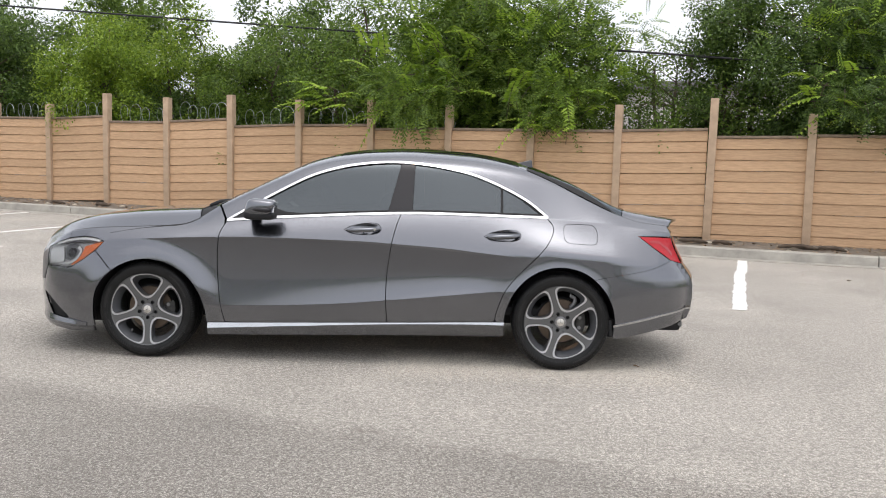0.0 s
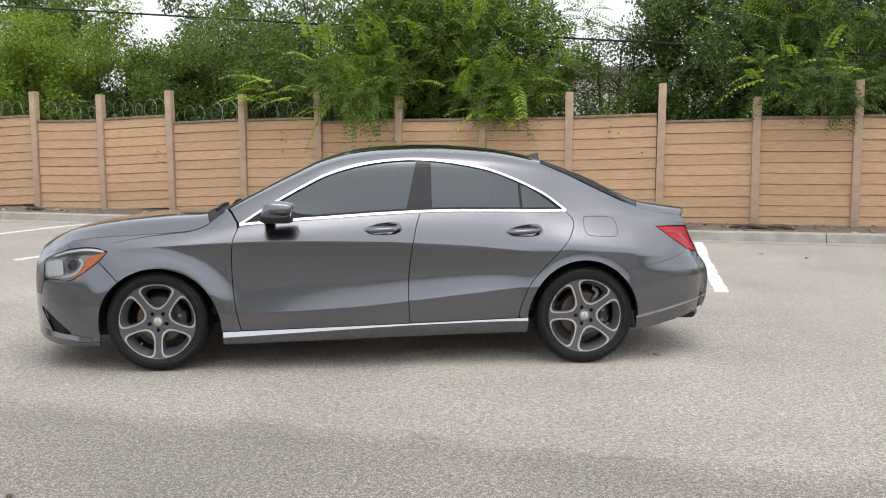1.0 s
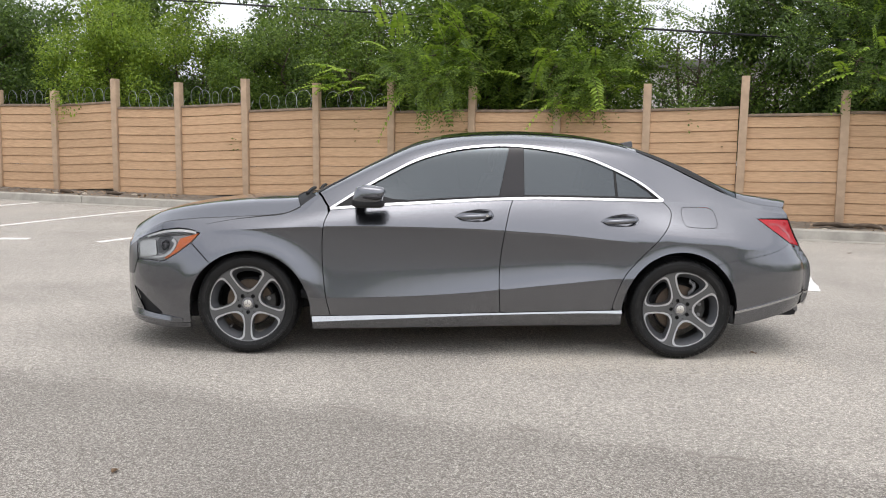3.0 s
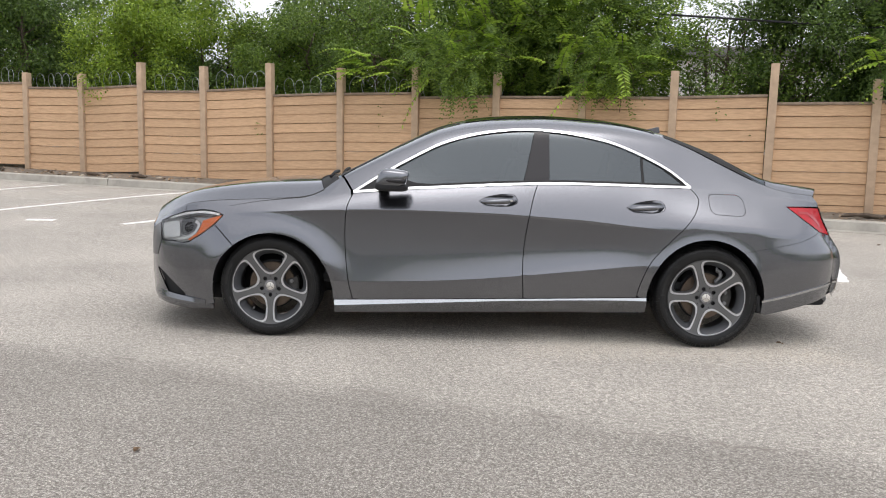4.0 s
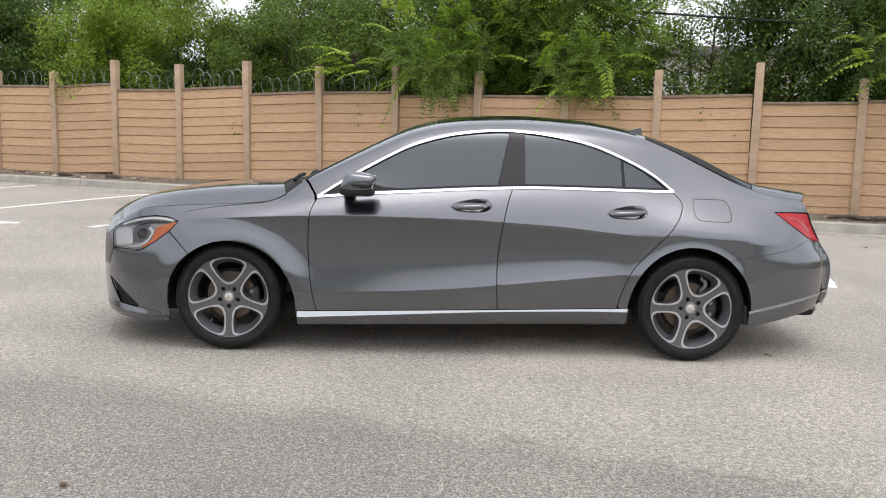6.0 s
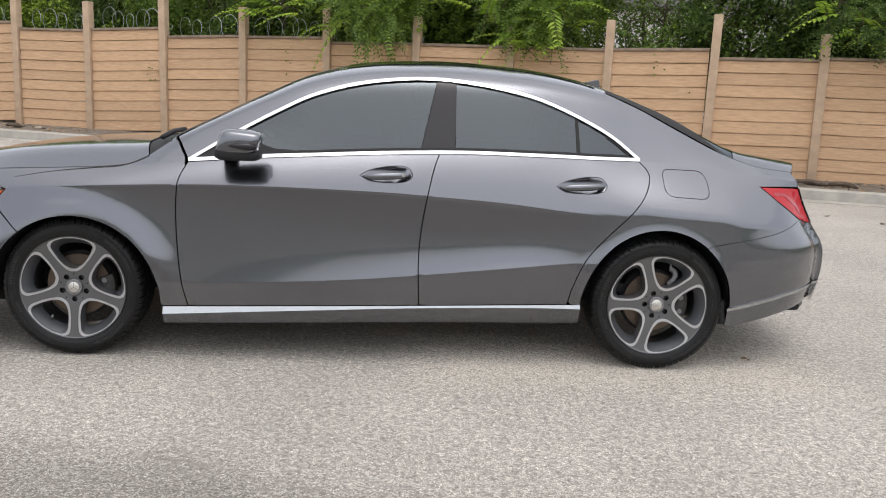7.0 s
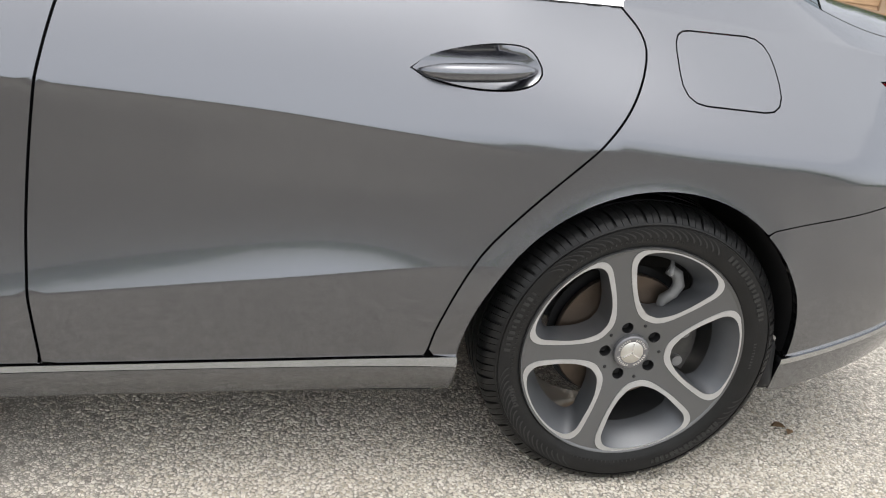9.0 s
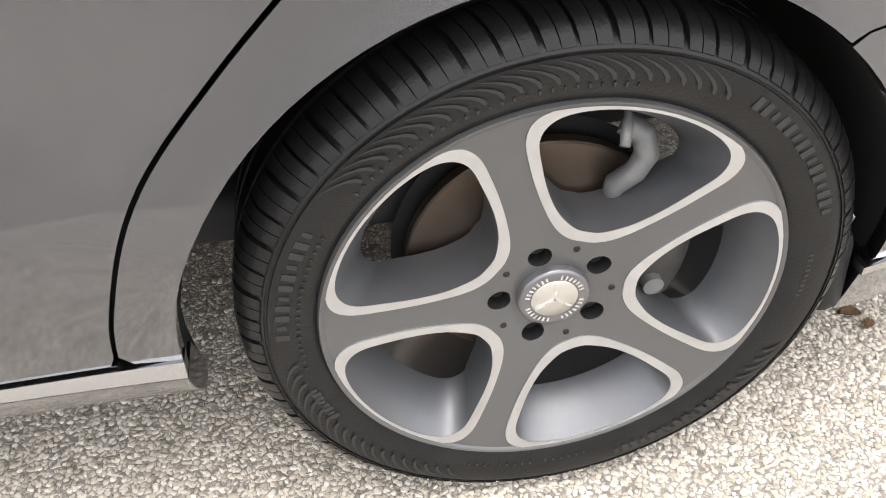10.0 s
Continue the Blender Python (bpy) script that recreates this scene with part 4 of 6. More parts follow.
def wheel(at, side, turn, name_group):
    """A five-spoke alloy wheel with its tyre, brake and hub, facing -y at the origin."""
    top = thing("car_wheel", "", "", (at[0], at[1], at[2]))
    sides = 72
    # tyre
    bm = bmesh.new()
    prof = [(0.226, 0.012), (0.232, 0.004), (0.242, 0.0), (0.252, -0.006), (0.262, -0.008), (0.275, -0.010), (0.2855, -0.009), (0.286, -0.0065), (0.2885, -0.0065), (0.289, -0.0085), (0.293, -0.006), (0.298, 0.001), (0.3035, 0.01), (0.308, 0.02), (0.3105, 0.035)]
    for y in (0.048, 0.0485, 0.056, 0.0565, 0.09, 0.0905, 0.1, 0.1005, 0.125, 0.1255, 0.135, 0.1355, 0.17, 0.1705, 0.178, 0.1785):
        k = len(prof)
        deep = y in (0.0485, 0.056, 0.0905, 0.1, 0.1255, 0.135, 0.1705, 0.178)
        prof.append((0.309 if deep else 0.3165, y))
    prof += [(0.314, 0.2), (0.305, 0.222), (0.285, 0.232), (0.25, 0.228), (0.226, 0.215)]
    lathe(bm, prof, 96)
    tyre = part("tyre", sharpen(fix(bm), 40), RUBBER, top, "black low-profile tyre")
    # shoulder blocks with sipes between them
    bm = bmesh.new()
    count = 62
    rng = random.Random(5)
    for k in range(count):
        wide = 0.8 + 0.08 * (k % 2)
        a0, a1 = math.tau * (k + 0.12) / count, math.tau * (k + 0.12 + wide) / count
        mid = (a0 + a1) / 2
        # every block is cut once by a fine sipe
        for b0, b1 in ((a0, mid - 0.0018), (mid + 0.0018, a1)):
            ring = []
            for r, y in ((0.2925, -0.0075), (0.3, -0.003), (0.3075, 0.004), (0.3135, 0.014), (0.3168, 0.028), (0.3175, 0.046)):
                skew = (y - 0.02) * 0.9
                ring.append([bm.verts.new((r * math.cos(a + skew), y, r * math.sin(a + skew))) for a in (b0, b1)])
            foot = [[bm.verts.new((v.co.x * 0.96, v.co.y + 0.007, v.co.z * 0.96)) for v in row] for row in ring]
            for i in range(5):
                bm.faces.new((ring[i][0], ring[i][1], ring[i + 1][1], ring[i + 1][0]))
                bm.faces.new((ring[i][0], ring[i + 1][0], foot[i + 1][0], foot[i][0]))
                bm.faces.new((ring[i][1], foot[i][1], foot[i + 1][1], ring[i + 1][1]))
    part("tread_shoulder", sharpen(fix(bm), 40), RUBBER, tyre, "siped tread shoulder blocks")["kind"] = "stuff"
    # raised bars where the lettering is
    bm = bmesh.new()
    for start, span, n, r, size in ((20, 38, 15, 0.272, 0.013), (-5, 14, 9, 0.262, 0.005), (150, 30, 11, 0.272, 0.013), (150, 40, 20, 0.257, 0.004), (80, 60, 26, 0.257, 0.004), (196, 12, 8, 0.262, 0.012), (290, 36, 15, 0.272, 0.013), (250, 34, 16, 0.257, 0.004)):
        for k in range(n):
            a = radians(start + span * k / n)
            h = size * (1.0 if k % 3 else 0.7)
            w = span * 0.0035 * 0.27 / n * 3
            box(bm, (r * math.cos(a), -0.0095 if r > 0.268 else -0.0075, r * math.sin(a)), (h, 0.0022, min(w * 1.3, h * 0.55)), pose(0, 0, 0, 0, -math.degrees(a), 0))
    part("sidewall_marking", fix(bm), MARKING, tyre, "raised moulded bars on sidewall", smooth=False)["kind"] = "stuff"
    bm = bmesh.new()
    for start, span, n in ((62, 76, 23), (186, 62, 19), (300, 40, 12)):
        for k in range(n):
            a0 = start + span * k / n
            rows = []
            for t in np.linspace(0, 1, 5):
                r, a = 0.263 + 0.021 * t, radians(a0 + 6.5 * t * t)
                w = 0.0006 + 0.002 * math.sin(math.pi * (0.1 + 0.85 * t))
                mid, across = Vector((r * math.cos(a), -0.0112, r * math.sin(a))), Vector((-math.sin(a), 0, math.cos(a))) * w
                rows.append([bm.verts.new(mid - across), bm.verts.new(mid + across)])
            for p, q in zip(rows, rows[1:]):
                bm.faces.new((p[0], p[1], q[1], q[0]))
    part("sidewall_pattern", fix(bm), SIDEWALL, tyre, "moulded curved ribs on sidewall", smooth=False)["kind"] = "stuff"
    # face of the rim
    def hole(half):
        pts = [(r * math.cos(radians(a)), r * math.sin(radians(a))) for r, a in half]
        pts = pts + [(x, -y) for x, y in pts[::-1]][1:-1]
        line = smooth_line(pts[-1:] + pts + pts[:2], 0.006)
        near = lambda p: min(range(len(line)), key=lambda k: math.dist(line[k], p))
        first = near(pts[0])
        last = max(k for k in range(len(line)) if math.dist(line[k], pts[0]) < 1e-6)
        return line[first:last]
    def spin(poly, deg):
        c, s = math.cos(radians(deg)), math.sin(radians(deg))
        return [(p[0] * c - p[1] * s, p[0] * s + p[1] * c) for p in poly]
    dish = lambda x, z: 0.014 * (1 - (x * x + z * z) / 0.052) + 0.016 * math.exp(-(x * x + z * z) / 0.0035) * 0.5
    outer = hole([(0.2362, 0), (0.2358, 12), (0.2345, 21), (0.227, 27.3), (0.208, 30.2), (0.175, 30.3), (0.14, 29), (0.105, 25), (0.085, 18.5), (0.0755, 9), (0.074, 0)])
    inner_ = hole([(0.2298, 0), (0.2294, 10), (0.2272, 18.6), (0.22, 24), (0.203, 27), (0.172, 26.8), (0.14, 25.2), (0.114, 21.2), (0.0965, 14.2), (0.0885, 7.3), (0.087, 0)])
    grid = [(x, z) for x in np.arange(-0.23, 0.24, 0.012) for z in np.arange(-0.23, 0.24, 0.012)]
    rim_loop = [(0.2365 * math.cos(a), 0.2365 * math.sin(a)) for a in np.linspace(0, math.tau, 96, endpoint=False)]
    lugs = [[(0.056 * math.cos(radians(72 * k + turn)) + 0.0125 * math.cos(a), 0.056 * math.sin(radians(72 * k + turn)) + 0.0125 * math.sin(a)) for a in np.linspace(0, math.tau, 14, endpoint=False)] for k in range(5)]
    def flat(loops, push, name, material, parent, label, wall, pts=grid):
        v, t = sheet(loops, pts)
        bm = bmesh.new()
        vs = [bm.verts.new((x, dish(x, z) + push, z)) for x, z in v]
        for tri in t:
            bm.faces.new([vs[i] for i in tri])
        for f in bm.faces:
            f.normal_update()
            if f.normal.y > 0:
                f.normal_flip()
        edge = [e for e in bm.edges if len(e.link_faces) == 1]
        low = {w: bm.verts.new(w.co + Vector((0, wall, 0))) for e in edge for w in e.verts}
        for e in edge:
            e.smooth = False
            a, b = e.verts
            bm.faces.new((a, b, low[b], low[a]))
        fix(bm)
        return part(name, bm, material, parent, label)
    spokes = [spin(outer, turn + 36 + 72 * k) for k in range(5)]
    rim = flat([resample(rim_loop, 0.02)] + [resample(p, 0.008) for p in spokes] + lugs, 0.0, "rim", RIM_DARK, top, "dark grey five-spoke alloy rim", 0.03)
    for k in range(5):
        a = turn + 36 + 72 * k
        po, pi = spin(outer, a), spin(inner_, a)
        flat([resample(po, 0.008), resample(pi, 0.008)], -0.0015, "machined_edge", RIM_BRIGHT, rim, "bright machined spoke edge", 0.006, [])
        # walls of the opening, falling back to the barrel
        bm = bmesh.new()
        rows = []
        n = 60
        base = resample(spin(inner_, a), 0.006)
        cx, cz = 0.155 * math.cos(radians(a)), 0.155 * math.sin(radians(a))
        for dep, k_out, k_side in ((-0.001, 0.0, 0.0), (0.012, 0.03, 0.008), (0.04, 0.1, 0.016), (0.06, 0.13, 0.025)):
            row = []
            for x, z in base:
                r = math.hypot(x, z)
                w = ease(r, 0.15, 0.215)
                q = 1 - k_out * w
                x2, z2 = x * q, z * q
                x2 += (cx - x2) * k_side
                z2 += (cz - z2) * k_side
                row.append(bm.verts.new((x2, dish(x, z) + dep, z2)))
            rows.append(row)
        for p, q in zip(rows, rows[1:]):
            for j in range(len(p)):
                bm.faces.new((p[j], p[(j + 1) % len(p)], q[(j + 1) % len(q)], q[j]))
        part("spoke_wall", sharpen(fix(bm), 50), RIM_WALL, rim, "silver wall of spoke opening")
    # lip, barrel
    bm = bmesh.new()
    lathe(bm, [(0.2285, 0.006), (0.2335, -0.003), (0.2375, -0.004), (0.2395, 0.002), (0.238, 0.012), (0.225, 0.02), (0.216, 0.05), (0.212, 0.2), (0.225, 0.215)], 96)
    part("barrel", sharpen(fix(bm), 60), RIM_DARK, rim)
    for k in range(5):
        bm = bmesh.new()
        a = radians(72 * k + turn)
        c = (0.056 * math.cos(a), 0.056 * math.sin(a))
        lathe(bm, [(0.0122, 0.016), (0.0122, 0.04), (0.0085, 0.04), (0.0085, 0.03), (0.0, 0.03)], 14)
        bmesh.ops.translate(bm, vec=(c[0], 0, c[1]), verts=bm.verts)
        part("wheel_bolt", sharpen(fix(bm)), BLACK, rim, "sunken wheel bolt")
        bm = bmesh.new()
        a = radians(72 * k + turn + 36)
        lathe(bm, [(0.0, -0.001), (0.0035, -0.001), (0.0035, 0.004)], 10)
        bmesh.ops.translate(bm, vec=(0.062 * math.cos(a), dish(0.062, 0), 0.062 * math.sin(a)), verts=bm.verts)
        part("pin_hole", fix(bm), BLACK, rim)
    # hub cap: ring, disc and a plain three-armed mark
    bm = bmesh.new()
    lathe(bm, [(0.0375, 0.02), (0.0375, 0.012), (0.036, 0.0095), (0.033, 0.009), (0.0245, 0.010)], 40)
    cap = part("hub_cap", sharpen(fix(bm), 60), mat("hub_ring_grey", (0.2, 0.2, 0.21), 0.3, 0.7), rim, "dark ringed hub cap")
    bm = bmesh.new()
    lathe(bm, [(0.0245, 0.0095), (0.0235, 0.0085), (0.0, 0.0082)], 40)
    part("hub_disc", fix(bm), mat("hub_disc_silver", (0.62, 0.6, 0.56), 0.3, 0.8), cap, "pale silver hub disc")
    bm = bmesh.new()
    for a in (90, 210, 330):
        box(bm, (0.011 * math.cos(radians(a)), 0.0078, 0.011 * math.sin(radians(a))), (0.022, 0.0014, 0.003), pose(0, 0, 0, 0, -a, 0))
    part("hub_mark", fix(bm), CHROME, cap, "plain three-armed mark", smooth=False)
    bm = bmesh.new()
    for k in range(36):
        a = math.tau * k / 36
        if k % 9 > 1:
            box(bm, (0.029 * math.cos(a), 0.0088, 0.029 * math.sin(a)), (0.005, 0.0008, 0.0022), pose(0, 0, 0, 0, -math.degrees(a), 0))
    part("hub_lettering", fix(bm), CHROME, cap, "ring of small bright bars", smooth=False)["kind"] = "stuff"
    # valve
    bm = bmesh.new()
    a = radians(turn - 37)
    tube(bm, [(0.21 * math.cos(a), 0.06, 0.21 * math.sin(a)), (0.194 * math.cos(a), 0.045, 0.194 * math.sin(a)), (0.192 * math.cos(a), 0.043, 0.192 * math.sin(a)), (0.176 * math.cos(a), 0.028, 0.176 * math.sin(a))], [0.004, 0.004, 0.0058, 0.0052], 10)
    part("valve", fix(bm), CALIPER_PALE, rim, "grey valve cap")
    # brake
    bm = bmesh.new()
    lathe(bm, [(0.142, 0.078), (0.144, 0.08), (0.144, 0.092), (0.142, 0.094), (0.06, 0.094)], 64)
    lathe(bm, [(0.142, 0.078), (0.085, 0.078)], 64)
    disc = part("brake_disc", sharpen(fix(bm), 30), DISC, top, "worn steel brake disc")
    bm = bmesh.new()
    lathe(bm, [(0.086, 0.079), (0.085, 0.06), (0.08, 0.053), (0.0, 0.051)], 48)
    part("disc_hat", sharpen(fix(bm), 40), RUST, disc, "rusty disc hat")
    # caliper: a cast saddle over the disc's rim, with two guide bosses
    bm = bmesh.new()
    rows = []
    for a in np.linspace(-24, 20, 12):
        k = 1 - 0.25 * abs((a + 2) / 22) ** 3
        c, q = math.cos(radians(a)), math.sin(radians(a))
        rows.append([bm.verts.new((r * c, y, r * q)) for r, y in ((0.098, 0.066), (0.11, 0.056), (0.15, 0.054), (0.166 * k + 0.164 * (1 - k), 0.066), (0.167, 0.12), (0.1, 0.12))])
    for p, q in zip(rows, rows[1:]):
        for j in range(6):
            bm.faces.new((p[j], q[j], q[(j + 1) % 6], p[(j + 1) % 6]))
    bm.faces.new(rows[0]), bm.faces.new(rows[-1][::-1])
    saddle = part("brake_caliper", sharpen(fix(bm), 45), CALIPER, top, "dark cast brake caliper")
    for a in (-17, 13):
        bm = bmesh.new()
        tube(bm, [(0.13 * math.cos(radians(a)), 0.045, 0.13 * math.sin(radians(a))), (0.13 * math.cos(radians(a)), 0.06, 0.13 * math.sin(radians(a)))], 0.012, 10)
        part("guide_boss", sharpen(fix(bm), 40), CALIPER_PALE, saddle, "pale cast boss")
    bm = bmesh.new()
    tube(bm, [(0.067, 0.066, 0.08), (0.066, 0.058, 0.1), (0.084, 0.056, 0.115), (0.093, 0.056, 0.135), (0.088, 0.06, 0.155), (0.07, 0.07, 0.165)], [0.009, 0.012, 0.012, 0.013, 0.013, 0.012], 10)
    part("caliper_bracket", sharpen(fix(bm), 60), CALIPER_PALE, top, "grey cast bracket arm")
    bm = bmesh.new()
    lathe(bm, [(0.155, 0.11), (0.0, 0.11)], 48)
    part("dust_shield", fix(bm), BLACK, top)
    return top


def build_car():
    car = thing("car", "grey metallic four-door coupe parked on bleached asphalt", "car")
    for side in (-1, 1):
        side_of_car(car, side)
    deck("bonnet", lambda s: -2.19 - 0.0, lambda s: -1.04 - 0.09 * (1 - s * s), PAINT, car, 40, 30)
    deck("cowl", lambda s: -1.036 - 0.09 * (1 - s * s), lambda s: -0.955 - 0.09 * (1 - s * s), BLACK, car, 5, 24, lift=-0.006, label="black cowl with wipers")
    glass = deck("windscreen", lambda s: -0.952 - 0.09 * (1 - s * s), lambda s: -0.2 - 0.06 * (1 - s * s), GLASS, car, 30, 26, lift=-0.002, thick=0.006, label="tinted windscreen")
    roof = deck("roof", lambda s: -0.195 - 0.06 * (1 - s * s), lambda s: 1.12 + 0.04 * (1 - s * s), PAINT, car, 40, 28)
    deck("sunroof", -0.16, 1.07, ROOF_GLASS, roof, 26, 24, lift=0.004, thick=0.006, s0=0.955, s1=0.94, label="black glass roof panel")
    deck("rear_window", lambda s: 1.125 + 0.04 * (1 - s * s), lambda s: 1.76 + 0.07 * (1 - s * s), GLASS, car, 26, 26, lift=-0.002, thick=0.006, label="dark tinted rear window")
    for name, x0, x1 in (("rear_window_border", 1.125, 1.76), ("windscreen_border", -0.95, -0.2)):
        for sg in (-1, 1):
            bm = bmesh.new()
            rows = []
            for x in np.linspace(x0, x1, 24):
                t = 1 - 0.97 * ease(x, x1 - 0.3, x1) if x0 > 0 else 1.0
                rows.append([bm.verts.new(Vector(upper(float(x), sg * s)) + Vector((0, 0, 0.003))) for s in (0.995, 0.995 - 0.05 * t, 0.995 - 0.1 * t, 0.995 - 0.14 * t)])
            for a, b in zip(rows, rows[1:]):
                for k in range(3):
                    bm.faces.new((a[k], b[k], b[k + 1], a[k + 1]))
            part(name, fix(bm), SEAL, car, "black glass border")
    lid = deck("boot_lid", lambda s: 1.765 + 0.07 * (1 - s * s), lambda s: 2.08 + 0.16 * (1 - s * s), PAINT, car, 22, 26, bend=lambda x, s: 0.002 * ease(x, 2.04, 2.12) * (1 - s ** 8))
    # front and rear faces
    zs = list(np.linspace(0.19, 0.655, 16))
    face = end_cap("front_face", car, PAINT, zs, lambda z: -2.2, lambda z: half_width(-2.2, z), lambda z: -0.1)
    bm = bmesh.new()
    rows = [[bm.verts.new(upper(-2.19, s)) for s in np.linspace(-1, 1, 25)], [bm.verts.new((-2.2 - 0.1 * (1 - s * s), s * half_width(-2.2, 0.655), 0.655)) for s in np.linspace(-1, 1, 25)]]
    for j in range(24):
        bm.faces.new((rows[0][j], rows[0][j + 1], rows[1][j + 1], rows[1][j]))
    part("bonnet_edge", fix(bm), PAINT, face)
    end_cap("grille", face, BLACK, list(np.linspace(0.46, 0.652, 8)), lambda z: -2.2, lambda z: half_width(-2.2, z), lambda z: -0.1, (-0.97, 0.97), out=0.006, label="black radiator grille")
    end_cap("lower_intake", face, BLACK, list(np.linspace(0.22, 0.36, 5)), lambda z: -2.2, lambda z: half_width(-2.2, z), lambda z: -0.1, (-0.7, 0.7), out=0.006)
    zs = list(np.linspace(0.3, 0.9, 22))
    rear = end_cap("rear_face", car, PAINT, zs, tail_line, lambda z: half_width(tail_line(z), z), lambda z: 0.09 + 0.015 * ease(z, 0.7, 0.6))
    for a, b in ((-1.0, -0.55), (0.55, 1.0)):
        end_cap("tail_lamp_inner", rear, RED, list(np.linspace(0.705, 0.868, 8)), lambda z: tail_line(z) + 0.005, lambda z: half_width(tail_line(z), z) + 0.002, lambda z: 0.09, (a, b), 14)
    bm = bmesh.new()
    rows = [[], [], [], []]
    for s in np.linspace(-1, 1, 41):
        s = float(s)
        x, y, z = upper(2.08 + 0.16 * (1 - s * s), s)
        z += 0.002 * ease(x, 2.04, 2.12) * (1 - s ** 8)
        lo = tail_line(0.9) + 0.09 * (1 - s * s)
        for row, p in zip(rows, ((x, y, z), (x + 0.005, y, z - 0.012), (0.6 * x + 0.4 * lo - 0.02, 0.98 * y, 0.5 * z + 0.45), (lo, s * half_width(tail_line(0.9), 0.9), 0.895))):
            row.append(bm.verts.new(p))
    for a, c in zip(rows, rows[1:]):
        for k in range(40):
            bm.faces.new((a[k], a[k + 1], c[k + 1], c[k]))
    part("spoiler_lip", sharpen(fix(bm), 30), PAINT, lid)
    # roof aerial
    bm = bmesh.new()
    pts = [(1.07, 0.0), (1.195, 0.0), (1.19, 0.058), (1.17, 0.05)]
    a = [bm.verts.new((x, -0.022 if z < 0.01 else -0.005, TOP(x) - 0.014 + z)) for x, z in pts]
    b = [bm.verts.new((x, 0.022 if z < 0.01 else 0.005, TOP(x) - 0.014 + z)) for x, z in pts]
    bm.faces.new(a), bm.faces.new(b[::-1])
    for k in range(4):
        bm.faces.new((a[k], b[k], b[(k + 1) % 4], a[(k + 1) % 4]))
    bmesh.ops.bevel(bm, geom=list(bm.edges), offset=0.004, segments=2, affect="EDGES")
    part("roof_aerial", sharpen(fix(bm), 25), FIN, roof, "dark shark-fin aerial")
    # wipers on the cowl
    for y0, y1 in ((-0.55, 0.05), (0.05, 0.6)):
        bm = bmesh.new()
        tube(bm, [(-1.02, y0, 0.995), (-1.04, (y0 + y1) / 2, 1.01), (-1.06, y1, 1.005)], 0.012, 6)
        part("wiper", fix(bm), BLACK, car, "black windscreen wiper")
    # floor pan, exhaust, cabin
    bm = bmesh.new()
    box(bm, (0, 0, 0.24), (1.85, 1.5, 0.1), bevel=0.03)
    box(bm, (-1.9, 0, 0.24), (0.45, 1.2, 0.12), bevel=0.03)
    box(bm, (1.95, 0, 0.3), (0.5, 1.1, 0.14), bevel=0.03)
    box(bm, (0, 0, 0.3), (3.6, 0.85, 0.16), bevel=0.03)
    part("floor_pan", sharpen(fix(bm)), BLACK, car, "dark underbody")
    for y in (-0.52, 0.52):
        bm = bmesh.new()
        lathe(bm, [(0.028, -0.06), (0.028, 0.05), (0.025, 0.055), (0.022, 0.05), (0.022, -0.06)], 20, closed=True)
        bmesh.ops.transform(bm, matrix=pose(2.15, y, 0.28, 0, 0, -90), verts=bm.verts)
        part("exhaust_tip", sharpen(fix(bm)), CALIPER_PALE, car, "dull steel exhaust tip")
    for y in (-0.36, 0.36):
        for x, h in ((0.05, 0.62), (0.9, 0.55)):
            bm = bmesh.new()
            box(bm, (x - 0.2, y, 0.5), (0.5, 0.5, 0.16), bevel=0.06)
            box(bm, (x + 0.1, y, 0.5 + h / 2), (0.16, 0.48, h), pose(0, 0, 0, 0, 16, 0), 0.06)
            box(bm, (x + 0.2, y, 0.62 + h), (0.1, 0.26, 0.17), pose(0, 0, 0, 0, 12, 0), 0.045)
            part("seat", sharpen(fix(bm), 60), CABIN, car, "dark cloth seat")
    bm = bmesh.new()
    box(bm, (-0.72, 0, 0.8), (0.5, 1.4, 0.2), bevel=0.06)
    part("dashboard", sharpen(fix(bm)), BLACK, car)
    bm = bmesh.new()
    box(bm, (0.1, 0, 0.36), (2.3, 1.45, 0.06), bevel=0.02)
    box(bm, (1.45, 0, 0.84), (0.7, 1.1, 0.05), bevel=0.02)
    part("cabin_floor", fix(bm), CABIN, car)
    # wheels: the off-side ones are turned about
    spots = ((-1.35, -0.858, -90.0), (1.35, -0.858, 108.0), (-1.35, 0.858, 20.0), (1.35, 0.858, 60.0))
    for x, y, turn in spots:
        w = wheel((x, y, 0.317), 1, turn, "")
        for k in ("label", "category"):
            if k in w:
                del w[k]
        if y > 0:
            w.matrix_world = pose(x, y, 0.317, 0, 0, 180)
        w.name = "wheel"
        w.parent = car
        w["label"] = "alloy wheel with black tyre"
    return car


build_car()


# ---- the place ----
ALONG = Vector((11.878, -3.825, 0)).normalized()
FRONT = Vector((-3.825, -11.878, 0)).normalized()
FENCE_0 = Vector((-7.07, 12.151, 0))
BAY = 1.56
CHIP_X, CHIP_Y = (0.1, 2.3), (-1.3, -0.3)


def ground_z(x, y):
    """The lot is level under the car and climbs a little towards the far end of the fence."""
    return ease(y, 3.0, 10.0) * min(max(0.057 - 0.0094 * x, 0.0), 0.19)


def fence_at(u, front=0.0, z=0.0):
    p = FENCE_0 + ALONG * u + FRONT * front
    return Vector((p.x, p.y, z))


